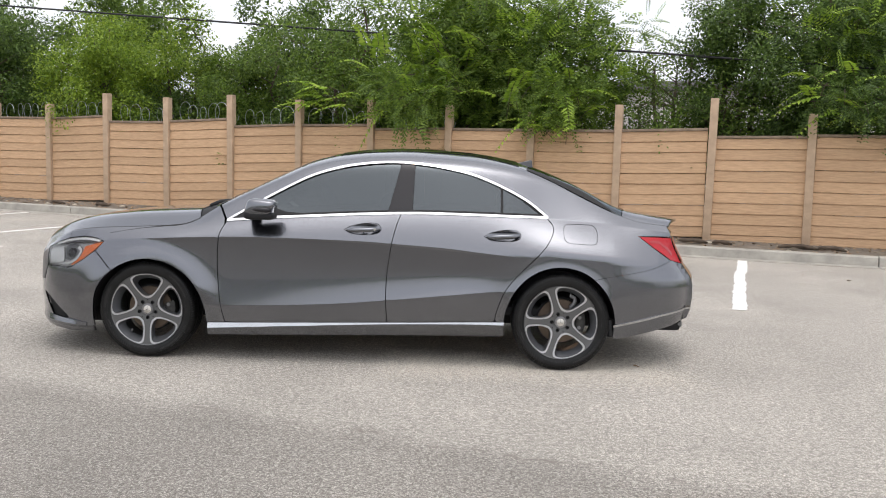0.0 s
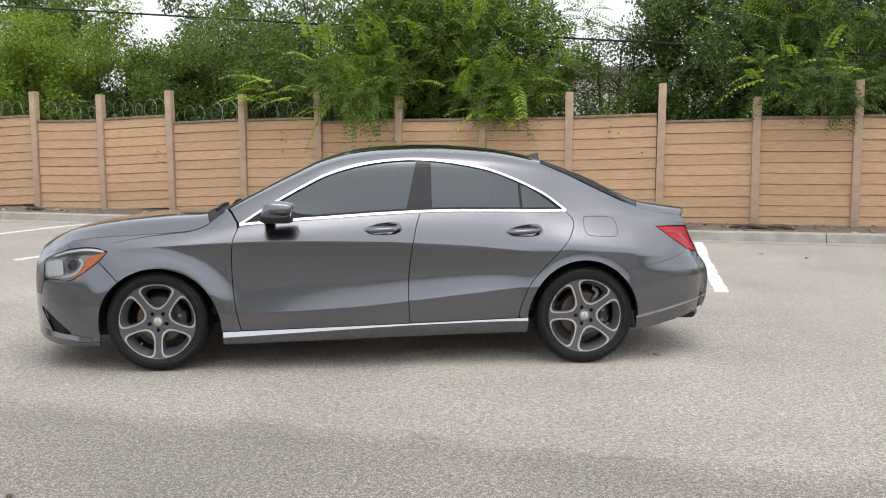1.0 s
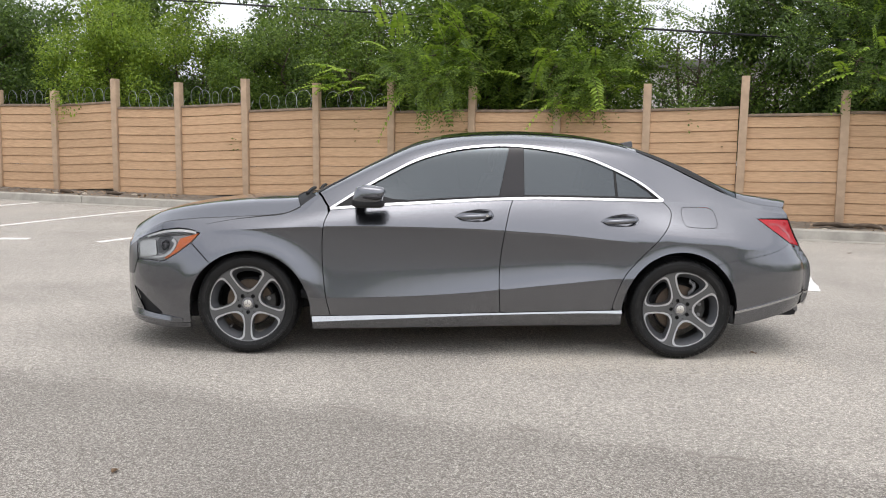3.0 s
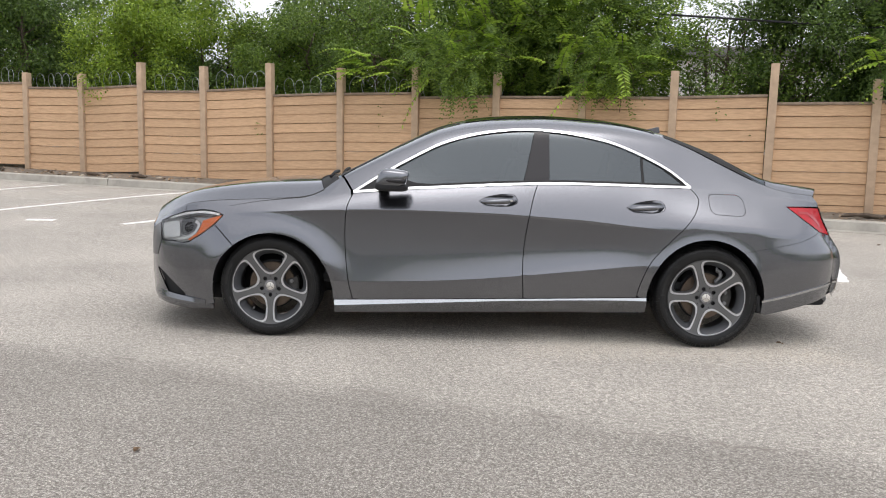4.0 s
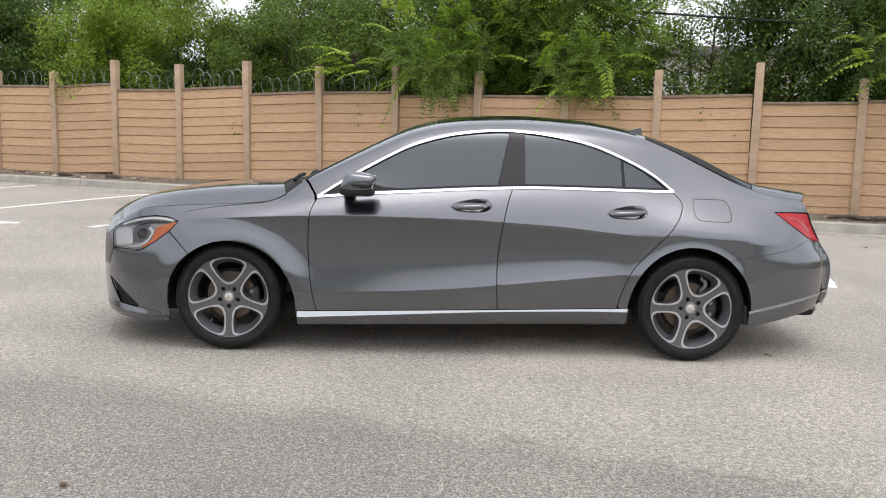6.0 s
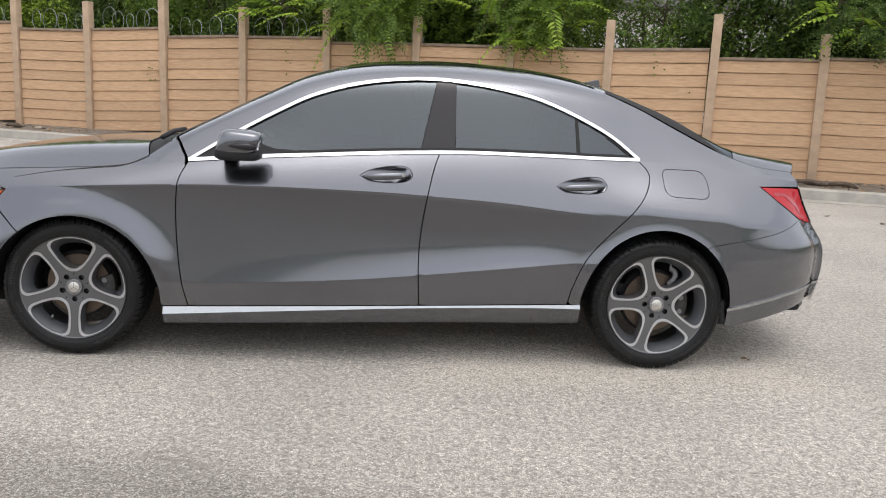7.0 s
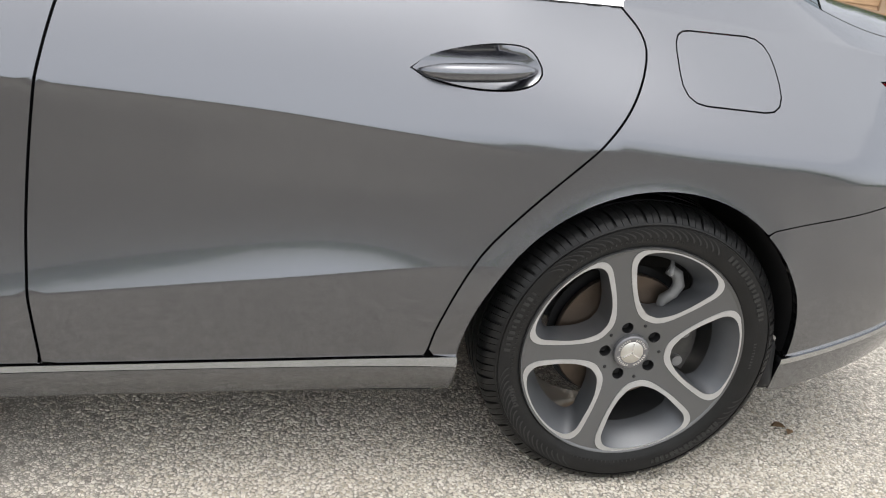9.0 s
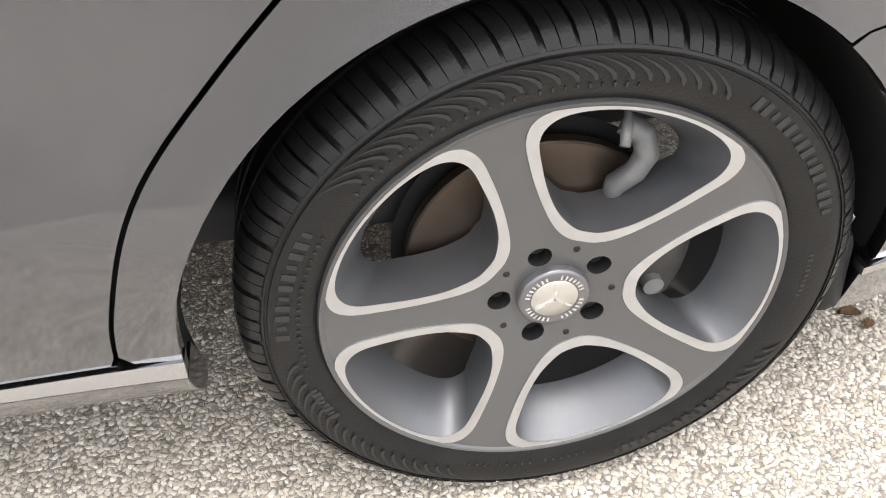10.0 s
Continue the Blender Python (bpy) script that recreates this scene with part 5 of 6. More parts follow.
def build_ground():
    xs = np.concatenate([np.linspace(-900, -30, 7), np.linspace(-26, 26, 53), np.linspace(30, 900, 7)])
    ys = np.concatenate([np.linspace(-900, -30, 7), np.linspace(-26, 30, 57), np.linspace(34, 900, 7)])
    bm = bmesh.new()
    grid = [[bm.verts.new((x, y, ground_z(x, y))) for x in xs] for y in ys]
    for a, b in zip(grid, grid[1:]):
        for j in range(len(xs) - 1):
            bm.faces.new((a[j], a[j + 1], b[j + 1], b[j]))
    tagged(part("ground", fix(bm), ASPHALT), "bleached grey asphalt lot with pale chippings", "ground", kind="structure")


def build_kerb():
    # planting strip behind the kerb, then the kerb stones end to end
    bm = bmesh.new()
    rows = []
    for u in np.arange(-30, 41, 1.0):
        g = ground_z(*fence_at(u, 1.0)[:2])
        rows.append([bm.verts.new(fence_at(u, f, g + h)) for f, h in ((0.96, 0.1), (0.6, 0.15), (0.0, 0.2), (-1.5, 0.22), (-9.0, 0.2), (-9.0, -0.3))])
    for a, b in zip(rows, rows[1:]):
        for j in range(5):
            bm.faces.new((a[j], b[j], b[j + 1], a[j + 1]))
    tagged(part("verge", fix(bm), SOIL), "bare soil strip under the fence", "verge", kind="structure")
    kerb = thing("kerb", "pale weathered concrete kerb along the lot", "kerb", kind="structure")
    rng = random.Random(4)
    for k in range(24):
        u0, u1 = -30 + 3.0 * k, -30 + 3.0 * k + 2.985
        bm = bmesh.new()
        rows = []
        for u in np.linspace(u0, u1, 4):
            g = ground_z(*fence_at(u, 1.1)[:2])
            h = 0.155 + rng.uniform(-0.004, 0.004)
            rows.append([bm.verts.new(fence_at(u, f, g + z)) for f, z in ((0.94, -0.1), (0.94, h - 0.01), (0.96, h), (1.08, h), (1.115, h - 0.02), (1.135, 0.01), (1.42, -0.005 + 0.012), (1.42, -0.1))])
        for a, b in zip(rows, rows[1:]):
            for j in range(7):
                bm.faces.new((a[j], b[j], b[j + 1], a[j + 1]))
        bm.faces.new(rows[0]), bm.faces.new(rows[-1][::-1])
        part("kerb_stone", sharpen(fix(bm), 40), CONCRETE, kerb)


def stripe(points, width, seed, name="parking_line"):
    """A worn painted line with uneven edges, lying on the asphalt."""
    rng = random.Random(seed)
    line = []
    for a, b in zip(points, points[1:]):
        n = max(2, int(math.dist(a, b) / 0.06))
        line += [(a[0] + (b[0] - a[0]) * i / n, a[1] + (b[1] - a[1]) * i / n) for i in range(n)]
    line.append(points[-1])
    bm = bmesh.new()
    prev = None
    wob = 0.0
    for i, p in enumerate(line):
        a, b = line[max(i - 1, 0)], line[min(i + 1, len(line) - 1)]
        d = Vector((b[0] - a[0], b[1] - a[1])).normalized()
        wob = wob * 0.8 + rng.uniform(-0.008, 0.008)
        l = width / 2 + wob + rng.uniform(-0.008, 0.008)
        r = width / 2 - wob + rng.uniform(-0.008, 0.008)
        row = []
        for k, h in ((-l, -0.004), (-l, 0.004), (r, 0.004), (r, -0.004)):
            x, y = p[0] - d.y * k, p[1] + d.x * k
            row.append(bm.verts.new((x, y, ground_z(x, y) + h)))
        if prev:
            for j in range(3):
                bm.faces.new((prev[j], prev[j + 1], row[j + 1], row[j]))
        prev = row
    return tagged(part(name, fix(bm), ROAD_PAINT, smooth=False), "worn white parking line painted on asphalt", "parking line", "parking lines", "structure")


TOPS = {-2: 2.48, -1: 2.45, 0: 2.68, 1: 2.59, 2: 2.64, 3: 2.54, 4: 2.55, 5: 2.45, 6: 2.32, 7: 2.46, 8: 2.57, 9: 2.32}
PANEL_TOPS = {-3: 2.275, -2: 2.17, -1: 2.19, 0: 2.1, 1: 2.15, 2: 2.055, 3: 2.08, 4: 2.025, 5: 2.03, 6: 2.03, 7: 2.06, 8: 1.96}
TILTS = {-1: 0.06, 1: 0.06, 2: 0.05, 3: 0.02, 4: 0.03, 7: 0.04, 8: 0.02}


def build_fence():
    fence = thing("fence", "tan board-textured concrete fence with square posts", "fence", kind="structure")
    rng = random.Random(9)
    heading = math.degrees(math.atan2(ALONG.y, ALONG.x))
    shapes = []
    for s in range(4):
        # a board: lapped face, leaning out at the foot, with worn arrises
        bm = bmesh.new()
        n = 8
        rows = []
        for i in range(n + 1):
            t = i / n - 0.5
            j = [rng.uniform(-0.003, 0.003) for _ in range(3)]
            rows.append([bm.verts.new((1.43 * t, y + j[0], z + j[1] * 0.8)) for y, z in ((0.03, 0.0), (-0.036, 0.002), (-0.041, 0.009), (-0.027, 0.17), (-0.021, 0.177), (0.03, 0.179))])
        for a, b in zip(rows, rows[1:]):
            for j in range(6):
                bm.faces.new((a[j], b[j], b[(j + 1) % 6], a[(j + 1) % 6]))
        bm.faces.new(rows[0]), bm.faces.new(rows[-1][::-1])
        me = bpy.data.meshes.new("board")
        for f in fix(bm).faces:
            f.smooth = True
        sharpen(bm, 30).to_mesh(me)
        bm.free()
        me.materials.append(BOARD)
        shapes.append(me)
    post_shapes = {}
    for k in range(-12, 15):
        u = BAY * k
        g = ground_z(*fence_at(u, 1.0)[:2])
        top = TOPS.get(k, 2.5 + rng.uniform(-0.1, 0.15) + (0.1 if k < 0 else -0.05))
        bm = bmesh.new()
        box(bm, (0, 0, (top + g) / 2), (0.13, 0.15, top - g), bevel=0.008)
        ob = part("post", sharpen(fix(bm)), POST, fence)
        ob.matrix_world = Matrix.Translation(fence_at(u, 0.02)) @ pose(0, 0, 0, rng.uniform(-0.4, 0.4), rng.uniform(-0.5, 0.5), heading)
        if k == 14:
            break
        high = PANEL_TOPS.get(k, 2.35 - 0.028 * (k + 3) + rng.uniform(-0.03, 0.03))
        lean = TILTS.get(k, 0.0)
        for r in range(12):
            if high - 0.045 - 0.1795 * (r + 1) < g + 0.09:
                break
            ob = new("board", shapes[rng.randrange(4)])
            ob.parent = fence
            z = high - 0.045 - 0.1795 * (r + 1) + rng.uniform(-0.002, 0.002)
            ob.matrix_world = Matrix.Translation(fence_at(u + BAY / 2, 0.0 + rng.uniform(-0.003, 0.003), z)) @ pose(0, 0, 0, 0, -math.degrees(lean / 1.43), heading)
        bm = bmesh.new()
        box(bm, (0, -0.005, 0), (1.43, 0.1, 0.045), bevel=0.008)
        ob = part("coping", sharpen(fix(bm)), CAP, fence)
        ob.matrix_world = Matrix.Translation(fence_at(u + BAY / 2, 0.0, high - 0.0225)) @ pose(0, 0, 0, 0, -math.degrees(lean / 1.43), heading)


def build_wire():
    """Loose coils of security wire behind the top of the fence, one run for each bay."""
    rng = random.Random(3)
    for k in range(-9, 5):
        high = PANEL_TOPS.get(k, 2.3 - 0.03 * k)
        bm = bmesh.new()
        pts = []
        turns = rng.choice((4, 5, 5))
        for i in range(turns * 18 + 1):
            a = math.tau * i / 18
            u = BAY * k + 0.2 + 1.2 * i / (turns * 18) + 0.04 * math.sin(a * 0.37 + k)
            r = 0.22 + 0.03 * math.sin(a * 0.21 + k * 2)
            pts.append(fence_at(u + r * math.cos(a), -0.16 + 0.06 * math.cos(a), high + 0.1 + 0.03 * math.sin(0.3 * a + k) + r * math.sin(a)))
        tube(bm, pts, 0.0045, 5)
        tagged(part("wire_coil", fix(bm), WIRE), "loose coil of galvanised security wire on fence", "wire coil", "wire coils on the fence")


def leaf_clump(verts, faces, centre, spread, count, size, rng, droop=0.3, frond=False):
    """Single leaves, or feathered fronds of leaflets, round a centre; each leaf is folded along its midrib."""
    def leaf(p, d, n, length, width):
        s = d.cross(n)
        k = len(verts)
        verts.extend((p, p + d * length * 0.5 + s * width - n * width * 0.35, p + d * length, p + d * length * 0.5 - s * width - n * width * 0.35))
        faces.append((k, k + 1, k + 2))
        faces.append((k, k + 2, k + 3))
    for _ in range(count):
        q = Vector((rng.gauss(0, 1), rng.gauss(0, 1), rng.gauss(0, 1)))
        q *= spread * (rng.random() ** 0.4) / (q.length + 1e-6)
        p = centre + q
        d = (q.normalized() + Vector((rng.gauss(0, 0.6), rng.gauss(0, 0.6), rng.gauss(-droop, 0.5)))).normalized()
        n = Vector((rng.gauss(0, 0.5), rng.gauss(-0.3, 0.5), 1)).normalized()
        n = (n - d * n.dot(d)).normalized()
        if frond:
            long_ = size * rng.uniform(4.5, 7.5)
            s = d.cross(n)
            steps = 9
            for i in range(1, steps):
                t = i / steps
                c = p + d * long_ * t - Vector((0, 0, 1)) * long_ * 0.28 * t * t
                w = size * (1.15 - 0.7 * abs(t - 0.4))
                for sg in (-1, 1):
                    leaf(c, (s * sg + d * 0.45 - Vector((0, 0, 0.25))).normalized(), n, w, w * 0.2)
        else:
            k = size * rng.uniform(0.7, 1.3)
            leaf(p, d, n, k, k * 0.3)


def feather(verts, faces, stems, p, d, length, rng):
    """One compound leaf: paired drooping leaflets along an arched stalk."""
    side = d.cross(Vector((0, 0, 1))).normalized()
    up = side.cross(d)
    at = lambda t: p + d * length * t - Vector((0, 0, 1)) * length * 0.42 * t * t
    tube(stems, [at(t) for t in (-0.35, 0.0, 0.35, 0.7, 1.0)], [0.006, 0.005, 0.004, 0.003, 0.002], 4)
    n = 11
    for i in range(1, n + 1):
        t = i / n
        c = at(t)
        w = length * (0.25 - 0.13 * t) * rng.uniform(0.85, 1.1)
        for sg in (-1, 1):
            out = (side * sg + d * 0.5 + Vector((0, 0, rng.uniform(-0.5, -0.1)))).normalized()
            across = out.cross(up).normalized() * w * 0.22
            k = len(verts)
            verts.extend((c, c + out * w * 0.4 + across, c + out * w - Vector((0, 0, 0.15 * w)), c + out * w * 0.4 - across))
            faces.extend(((k, k + 1, k + 2), (k, k + 2, k + 3)))


def tree(name, at, height, width, material, seed, leaves=5000, size=0.09, base=0.12, low=0.25, frond=False, label="", lean=(0, 0), category="tree", stems=3, reach=(), shoots=()):
    """A tree or shrub: tapered stems and limbs, and a loose crown of leaves set round the limbs' ends."""
    rng = random.Random(seed)
    if not frond:
        size, leaves = size * 0.74, int(leaves * 1.65)
    root = thing(name, label, category, at, "trees behind the fence")
    bm = bmesh.new()
    ends = []
    for s in range(stems):
        a = math.tau * (s + rng.random()) / stems
        top = Vector((math.cos(a) * width * rng.uniform(0.05, 0.25) + lean[0], math.sin(a) * width * rng.uniform(0.05, 0.25) + lean[1], height * rng.uniform(0.75, 0.95)))
        pts = [top * t + Vector((rng.gauss(0, 0.06), rng.gauss(0, 0.06), 0)) * (1 if 0 < t < 1 else 0) * height * 0.25 for t in np.linspace(0, 1, 7)]
        rad = [base * (1 - 0.85 * t) / (1 + 0.25 * stems) + 0.006 for t in np.linspace(0, 1, 7)]
        tube(bm, pts, rad, 7)
        ends.append(pts[-1])
        for _ in range(11):
            t = rng.uniform(low, 0.98)
            i = min(int(t * 6), 5)
            p = pts[i].lerp(pts[i + 1], t * 6 - i)
            b = rng.uniform(0, math.tau)
            r = width * 0.5 * (1.05 - 0.55 * abs(t - 0.45)) * rng.uniform(0.5, 1.0)
            q = p + Vector((math.cos(b) * r, math.sin(b) * r, r * rng.uniform(-0.1, 0.6)))
            m = p.lerp(q, 0.5) + Vector((0, 0, r * 0.14))
            tube(bm, [p, m, q], [rad[i] * 0.5, rad[i] * 0.32, 0.005], 5)
            ends += [q, m.lerp(q, 0.4) + Vector((rng.gauss(0, 0.2), rng.gauss(0, 0.2), rng.gauss(0, 0.15)))]
            for _ in range(2):
                e = m.lerp(q, rng.uniform(0.2, 0.9)) + Vector((rng.gauss(0, r * 0.3), rng.gauss(0, r * 0.3), rng.gauss(0, r * 0.25)))
                tube(bm, [m.lerp(q, 0.3), e], [rad[i] * 0.2, 0.004], 4)
                ends.append(e)
    hung = []
    for r in reach:
        # a bough that rises over the boards and droops in front of them
        r = Vector(r)
        p, m = Vector((0, 0, 2.0)), Vector((r.x * 0.62, r.y * 0.62, max(r.z + 0.3, 2.25)))
        line = [p, p.lerp(m, 0.5) + Vector((0, 0, 0.15)), m, m.lerp(r, 0.6) + Vector((0, 0, 0.08)), r]
        tube(bm, line, [0.03, 0.024, 0.016, 0.01, 0.005], 6)
        hung += [r + Vector((0, 0, 0.05)), m.lerp(r, 0.5), m.lerp(r, 0.75) + Vector((rng.gauss(0, 0.12), rng.gauss(0, 0.06), 0.06)), m]
    young_v, young_f = [], []
    for count, (u0, u1), (f0, f1), (z0, z1), (way, rise) in shoots:
        # bright feathered leaves on their own stalks, held out in front of the crown
        for _ in range(count):
            p = fence_at(rng.uniform(u0, u1), rng.uniform(f0, f1), rng.uniform(z0, z1)) - root.matrix_world.translation
            d = (ALONG * (way + rng.gauss(0, 0.45)) + FRONT * rng.uniform(0.1, 0.8) + Vector((0, 0, rise + rng.gauss(0, 0.3)))).normalized()
            feather(young_v, young_f, bm, p, d, rng.uniform(0.5, 0.85), rng)
    part("trunk", fix(bm), BARK, root, "thin grey-brown stems")
    verts, faces = [], []
    per = max(3, int(leaves / len(ends) / (16 if frond else 1)))
    for e in hung:
        # close tufts on the boughs that hang over
        leaf_clump(verts, faces, e, 0.26, 15, size * 0.72, rng, 0.2, True)
    for e in ends:
        # loose sprays, finer and sparser at the rim; on feathered trees some bright young shoots
        leaf_clump(verts, faces, e, width * rng.uniform(0.08, 0.17), per, size, rng, 0.1 if frond else 0.3, frond)
        if frond and rng.random() < 0.5:
            leaf_clump(young_v, young_f, e + Vector((0, -0.3, 0.15)), width * 0.12, max(2, per // 6), size * 0.95, rng, -0.7, True)
    for name, v, f, m in (("crown", verts, faces, material), ("young_fronds", young_v, young_f, LEAF_Y)):
        if v:
            me = bpy.data.meshes.new(name)
            me.from_pydata([tuple(p) for p in v], [], f)
            me.materials.append(m)
            new(name, me).parent = root
    return root


def build_trees():
    rng = random.Random(21)

    def spot(u, back):
        p = fence_at(u, -back, 0.2)
        return (p.x, p.y, 0.2)
    shrub = "dense green shrub behind the fence"
    # close row behind the boards
    tree("tree", spot(-6.8, 1.8), 5.6, 3.8, LEAF_A, 1, 20000, 0.11, label="dense mid-green tree behind the fence")
    tree("tree", spot(-4.4, 1.6), 4.9, 3.2, LEAF_C, 2, 20000, 0.1, label="dark green tree behind the fence")
    tree("tree", spot(-1.8, 1.5), 4.6, 2.9, LEAF_B, 3, 22000, 0.09, label="rounded yellow-green tree behind the fence")
    tree("tree", spot(0.6, 1.9), 4.2, 2.6, LEAF_B, 4, 20000, 0.085, label="feathery bright green tree behind the fence")
    tree("tree", spot(2.6, 2.2), 4.2, 3.0, LEAF_A, 5, 20000, 0.09, label="mid-green tree behind the fence")
    tree("tree", spot(4.7, 1.9), 4.9, 3.0, LEAF_A, 6, 20000, 0.09, label="tall mid-green tree behind the fence")
    tree("tree", spot(7.8, 1.5), 4.9, 2.5, LEAF_A, 7, 32000, 0.11, frond=True, low=0.42, label="tree of feathered fronds hanging over the fence", stems=4,
         reach=((-1.9, -1.0, 2.5), (-1.6, -1.5, 2.35), (-1.3, -1.8, 2.15), (-1.1, -1.9, 2.05), (-1.6, -1.3, 2.6), (-0.5, -1.5, 2.6), (-1.0, -1.7, 2.35), (-2.0, -0.9, 2.7), (-1.4, -1.7, 2.3), (-0.8, -1.6, 2.45)),
         shoots=((16, (5.0, 6.3), (0.0, 0.35), (2.35, 2.85), (-1.0, 0.25)), (34, (6.0, 8.4), (-0.7, 0.1), (2.7, 3.7), (-0.1, 1.0)), (14, (6.2, 8.0), (0.0, 0.3), (2.2, 2.8), (-0.4, 0.2))))
    tree("tree", spot(9.5, 1.5), 4.9, 2.5, LEAF_A, 8, 34000, 0.095, frond=True, low=0.42, label="leafy tree hanging over the fence", stems=4,
         reach=((-0.5, -1.9, 2.15), (-0.2, -1.9, 2.1), (-0.8, -1.7, 2.35), (0.2, -1.8, 2.25), (-0.4, -1.8, 2.35), (-0.3, -1.9, 2.05)),
         shoots=((20, (8.7, 10.3), (-0.2, 0.3), (2.1, 3.2), (0.2, 0.3)), (12, (9.4, 10.1), (0.15, 0.35), (1.95, 2.35), (0.0, 0.0))))
    tree("shrub", spot(11.6, 1.6), 3.4, 2.4, LEAF_A, 9, 4500, 0.08, label="sparse light green shrub behind the fence", category="shrub")
    tree("tree", spot(12.9, 1.8), 5.2, 2.5, LEAF_C, 10, 20000, 0.085, label="dark green tree behind the fence")
    tree("tree", spot(14.6, 1.6), 5.1, 2.9, LEAF_C, 11, 34000, 0.09, frond=True, low=0.42, label="dark leafy tree hanging over the fence", stems=4,
         reach=((-0.7, -1.7, 2.25), (-0.4, -1.9, 2.1), (0.2, -1.9, 2.0), (-1.0, -1.5, 2.4), (-0.1, -1.9, 2.15), (0.6, -1.8, 2.1), (0.3, -1.9, 1.95), (0.0, -1.9, 2.3)),
         shoots=((16, (13.9, 15.6), (-0.2, 0.3), (2.0, 3.1), (-0.2, 0.1)),))
    tree("tree", spot(17.4, 1.4), 5.4, 3.4, LEAF_A, 12, 20000, 0.1, label="tall mid-green tree behind the fence")
    tree("tree", spot(20.0, 1.6), 5.2, 3.4, LEAF_C, 13, 12000, 0.11, label="dark green tree behind the fence")
    tree("tree", spot(-9.8, 2.0), 5.8, 3.8, LEAF_C, 14, 12000, 0.12, label="dark green tree behind the fence")
    # low fill right behind the boards
    for k, u in enumerate((-8.3, -6.4, -4.6, -2.9, -1.2, 0.5, 2.2, 3.9, 5.6, 7.6, 10.0, 11.3, 12.4, 14.0, 16.2, 18.5)):
        tree("shrub", spot(u, 1.2 + 0.3 * (k % 2)), 2.8, 1.7, (LEAF_A, LEAF_C)[k % 2], 40 + k, 2200 if 9.9 < u < 12.5 else 8000, 0.085, base=0.05, low=0.3, label=shrub, category="shrub", stems=4)
    # farther trees
    for k, (u, b, h, w) in enumerate(((-10, 7, 7.2, 4.5), (-5, 6.5, 6.6, 4.2), (0.5, 8, 5.6, 4.0), (5.0, 7, 6.6, 4.2), (16.0, 6, 6.8, 4.2), (19, 7, 7.0, 4.4))):
        tree("tree", spot(u, b), h, w, (LEAF_C, LEAF_A)[k % 2], 70 + k, 14000, 0.16, base=0.2, label="tall tree standing behind the shrubs")


def build_tree_belt():
    """The far side of the lot: a hazy belt of trees all round it, beyond the open asphalt."""
    rng = random.Random(31)
    verts, faces = [], []
    crest = lambda a: 4.4 + 1.1 * math.sin(7 * a + 1) + 0.8 * math.sin(17 * a) + 0.6 * math.sin(41 * a + 2) + 0.4 * math.sin(83 * a)
    far = lambda a: 85 + 4 * math.sin(5 * a)
    angles = np.linspace(radians(150), radians(390), 240)
    rows = [(0.0, 0.0), (0.35, -0.8), (0.7, -0.6), (0.92, 0.4), (0.9, 2.5), (0.0, 3.5)]
    for a in angles:
        for h, back in rows:
            r = far(a) + back + rng.uniform(-0.3, 0.3)
            verts.append(Vector((r * math.cos(a), r * math.sin(a), h * crest(a))))
    m = len(rows)
    for i in range(len(angles) - 1):
        for j in range(m - 1):
            k = i * m + j
            faces.append((k, k + 1, k + m + 1, k + m))
    for _ in range(260):
        a = rng.uniform(radians(150), radians(390))
        r = far(a) - 0.8
        for _ in range(3):
            leaf_clump(verts, faces, Vector((r * math.cos(a) + rng.gauss(0, 0.5), r * math.sin(a) + rng.gauss(0, 0.5), crest(a) * rng.uniform(0.3, 1.0))), 1.8, 26, 0.9, rng)
    me = bpy.data.meshes.new("tree_belt")
    me.from_pydata([tuple(v) for v in verts], [], faces)
    me.materials.append(LEAF_A)
    tagged(new("tree_belt", me), "distant belt of green trees round the lot", "tree belt", kind="stuff")


def build_chippings():
    """Loose pale chippings bedded in the asphalt beside the car, thinning out at the edges of the patch."""
    rng = np.random.default_rng(12)
    bm = bmesh.new()
    bmesh.ops.create_icosphere(bm, subdivisions=1, radius=1)
    ball = np.array([v.co for v in bm.verts])
    tris = np.array([[v.index for v in f.verts] for f in bm.faces])
    bm.free()
    (x0, x1), (y0, y1) = CHIP_X, CHIP_Y
    pitch = 0.0084
    gx, gy = np.meshgrid(np.arange(x0, x1, pitch), np.arange(y0, y1, pitch))
    at = np.stack([gx.ravel(), gy.ravel()], 1) + rng.uniform(-0.45, 0.45, (gx.size, 2)) * pitch
    edge = np.minimum.reduce([at[:, 0] - x0, x1 - at[:, 0], at[:, 1] - y0, y1 - at[:, 1]])
    at = at[rng.random(len(at)) < np.clip(edge / 0.45, 0, 1) * 0.97]
    n = len(at)
    size = rng.uniform(0.0032, 0.0056, n)[:, None, None]
    turn = rng.uniform(0, math.tau, n)
    c, q = np.cos(turn)[:, None], np.sin(turn)[:, None]
    lump = ball[None] * (1 + rng.uniform(-0.22, 0.22, (n, len(ball), 1))) * size * np.stack([np.ones(n), rng.uniform(0.6, 0.95, n), rng.uniform(0.3, 0.5, n)], 1)[:, None]
    pts = np.stack([lump[..., 0] * c - lump[..., 1] * q + at[:, :1], lump[..., 0] * q + lump[..., 1] * c + at[:, 1:], lump[..., 2] + rng.uniform(-0.0005, 0.0016, n)[:, None]], -1)
    me = bpy.data.meshes.new("chippings")
    me.from_pydata(pts.reshape(-1, 3).tolist(), [], (tris[None] + len(ball) * np.arange(n)[:, None, None]).reshape(-1, 3).tolist())
    me.materials.append(CHIP)
    tagged(new("chippings", me), "pale cream and grey chippings bedded in asphalt", "chippings", kind="stuff")


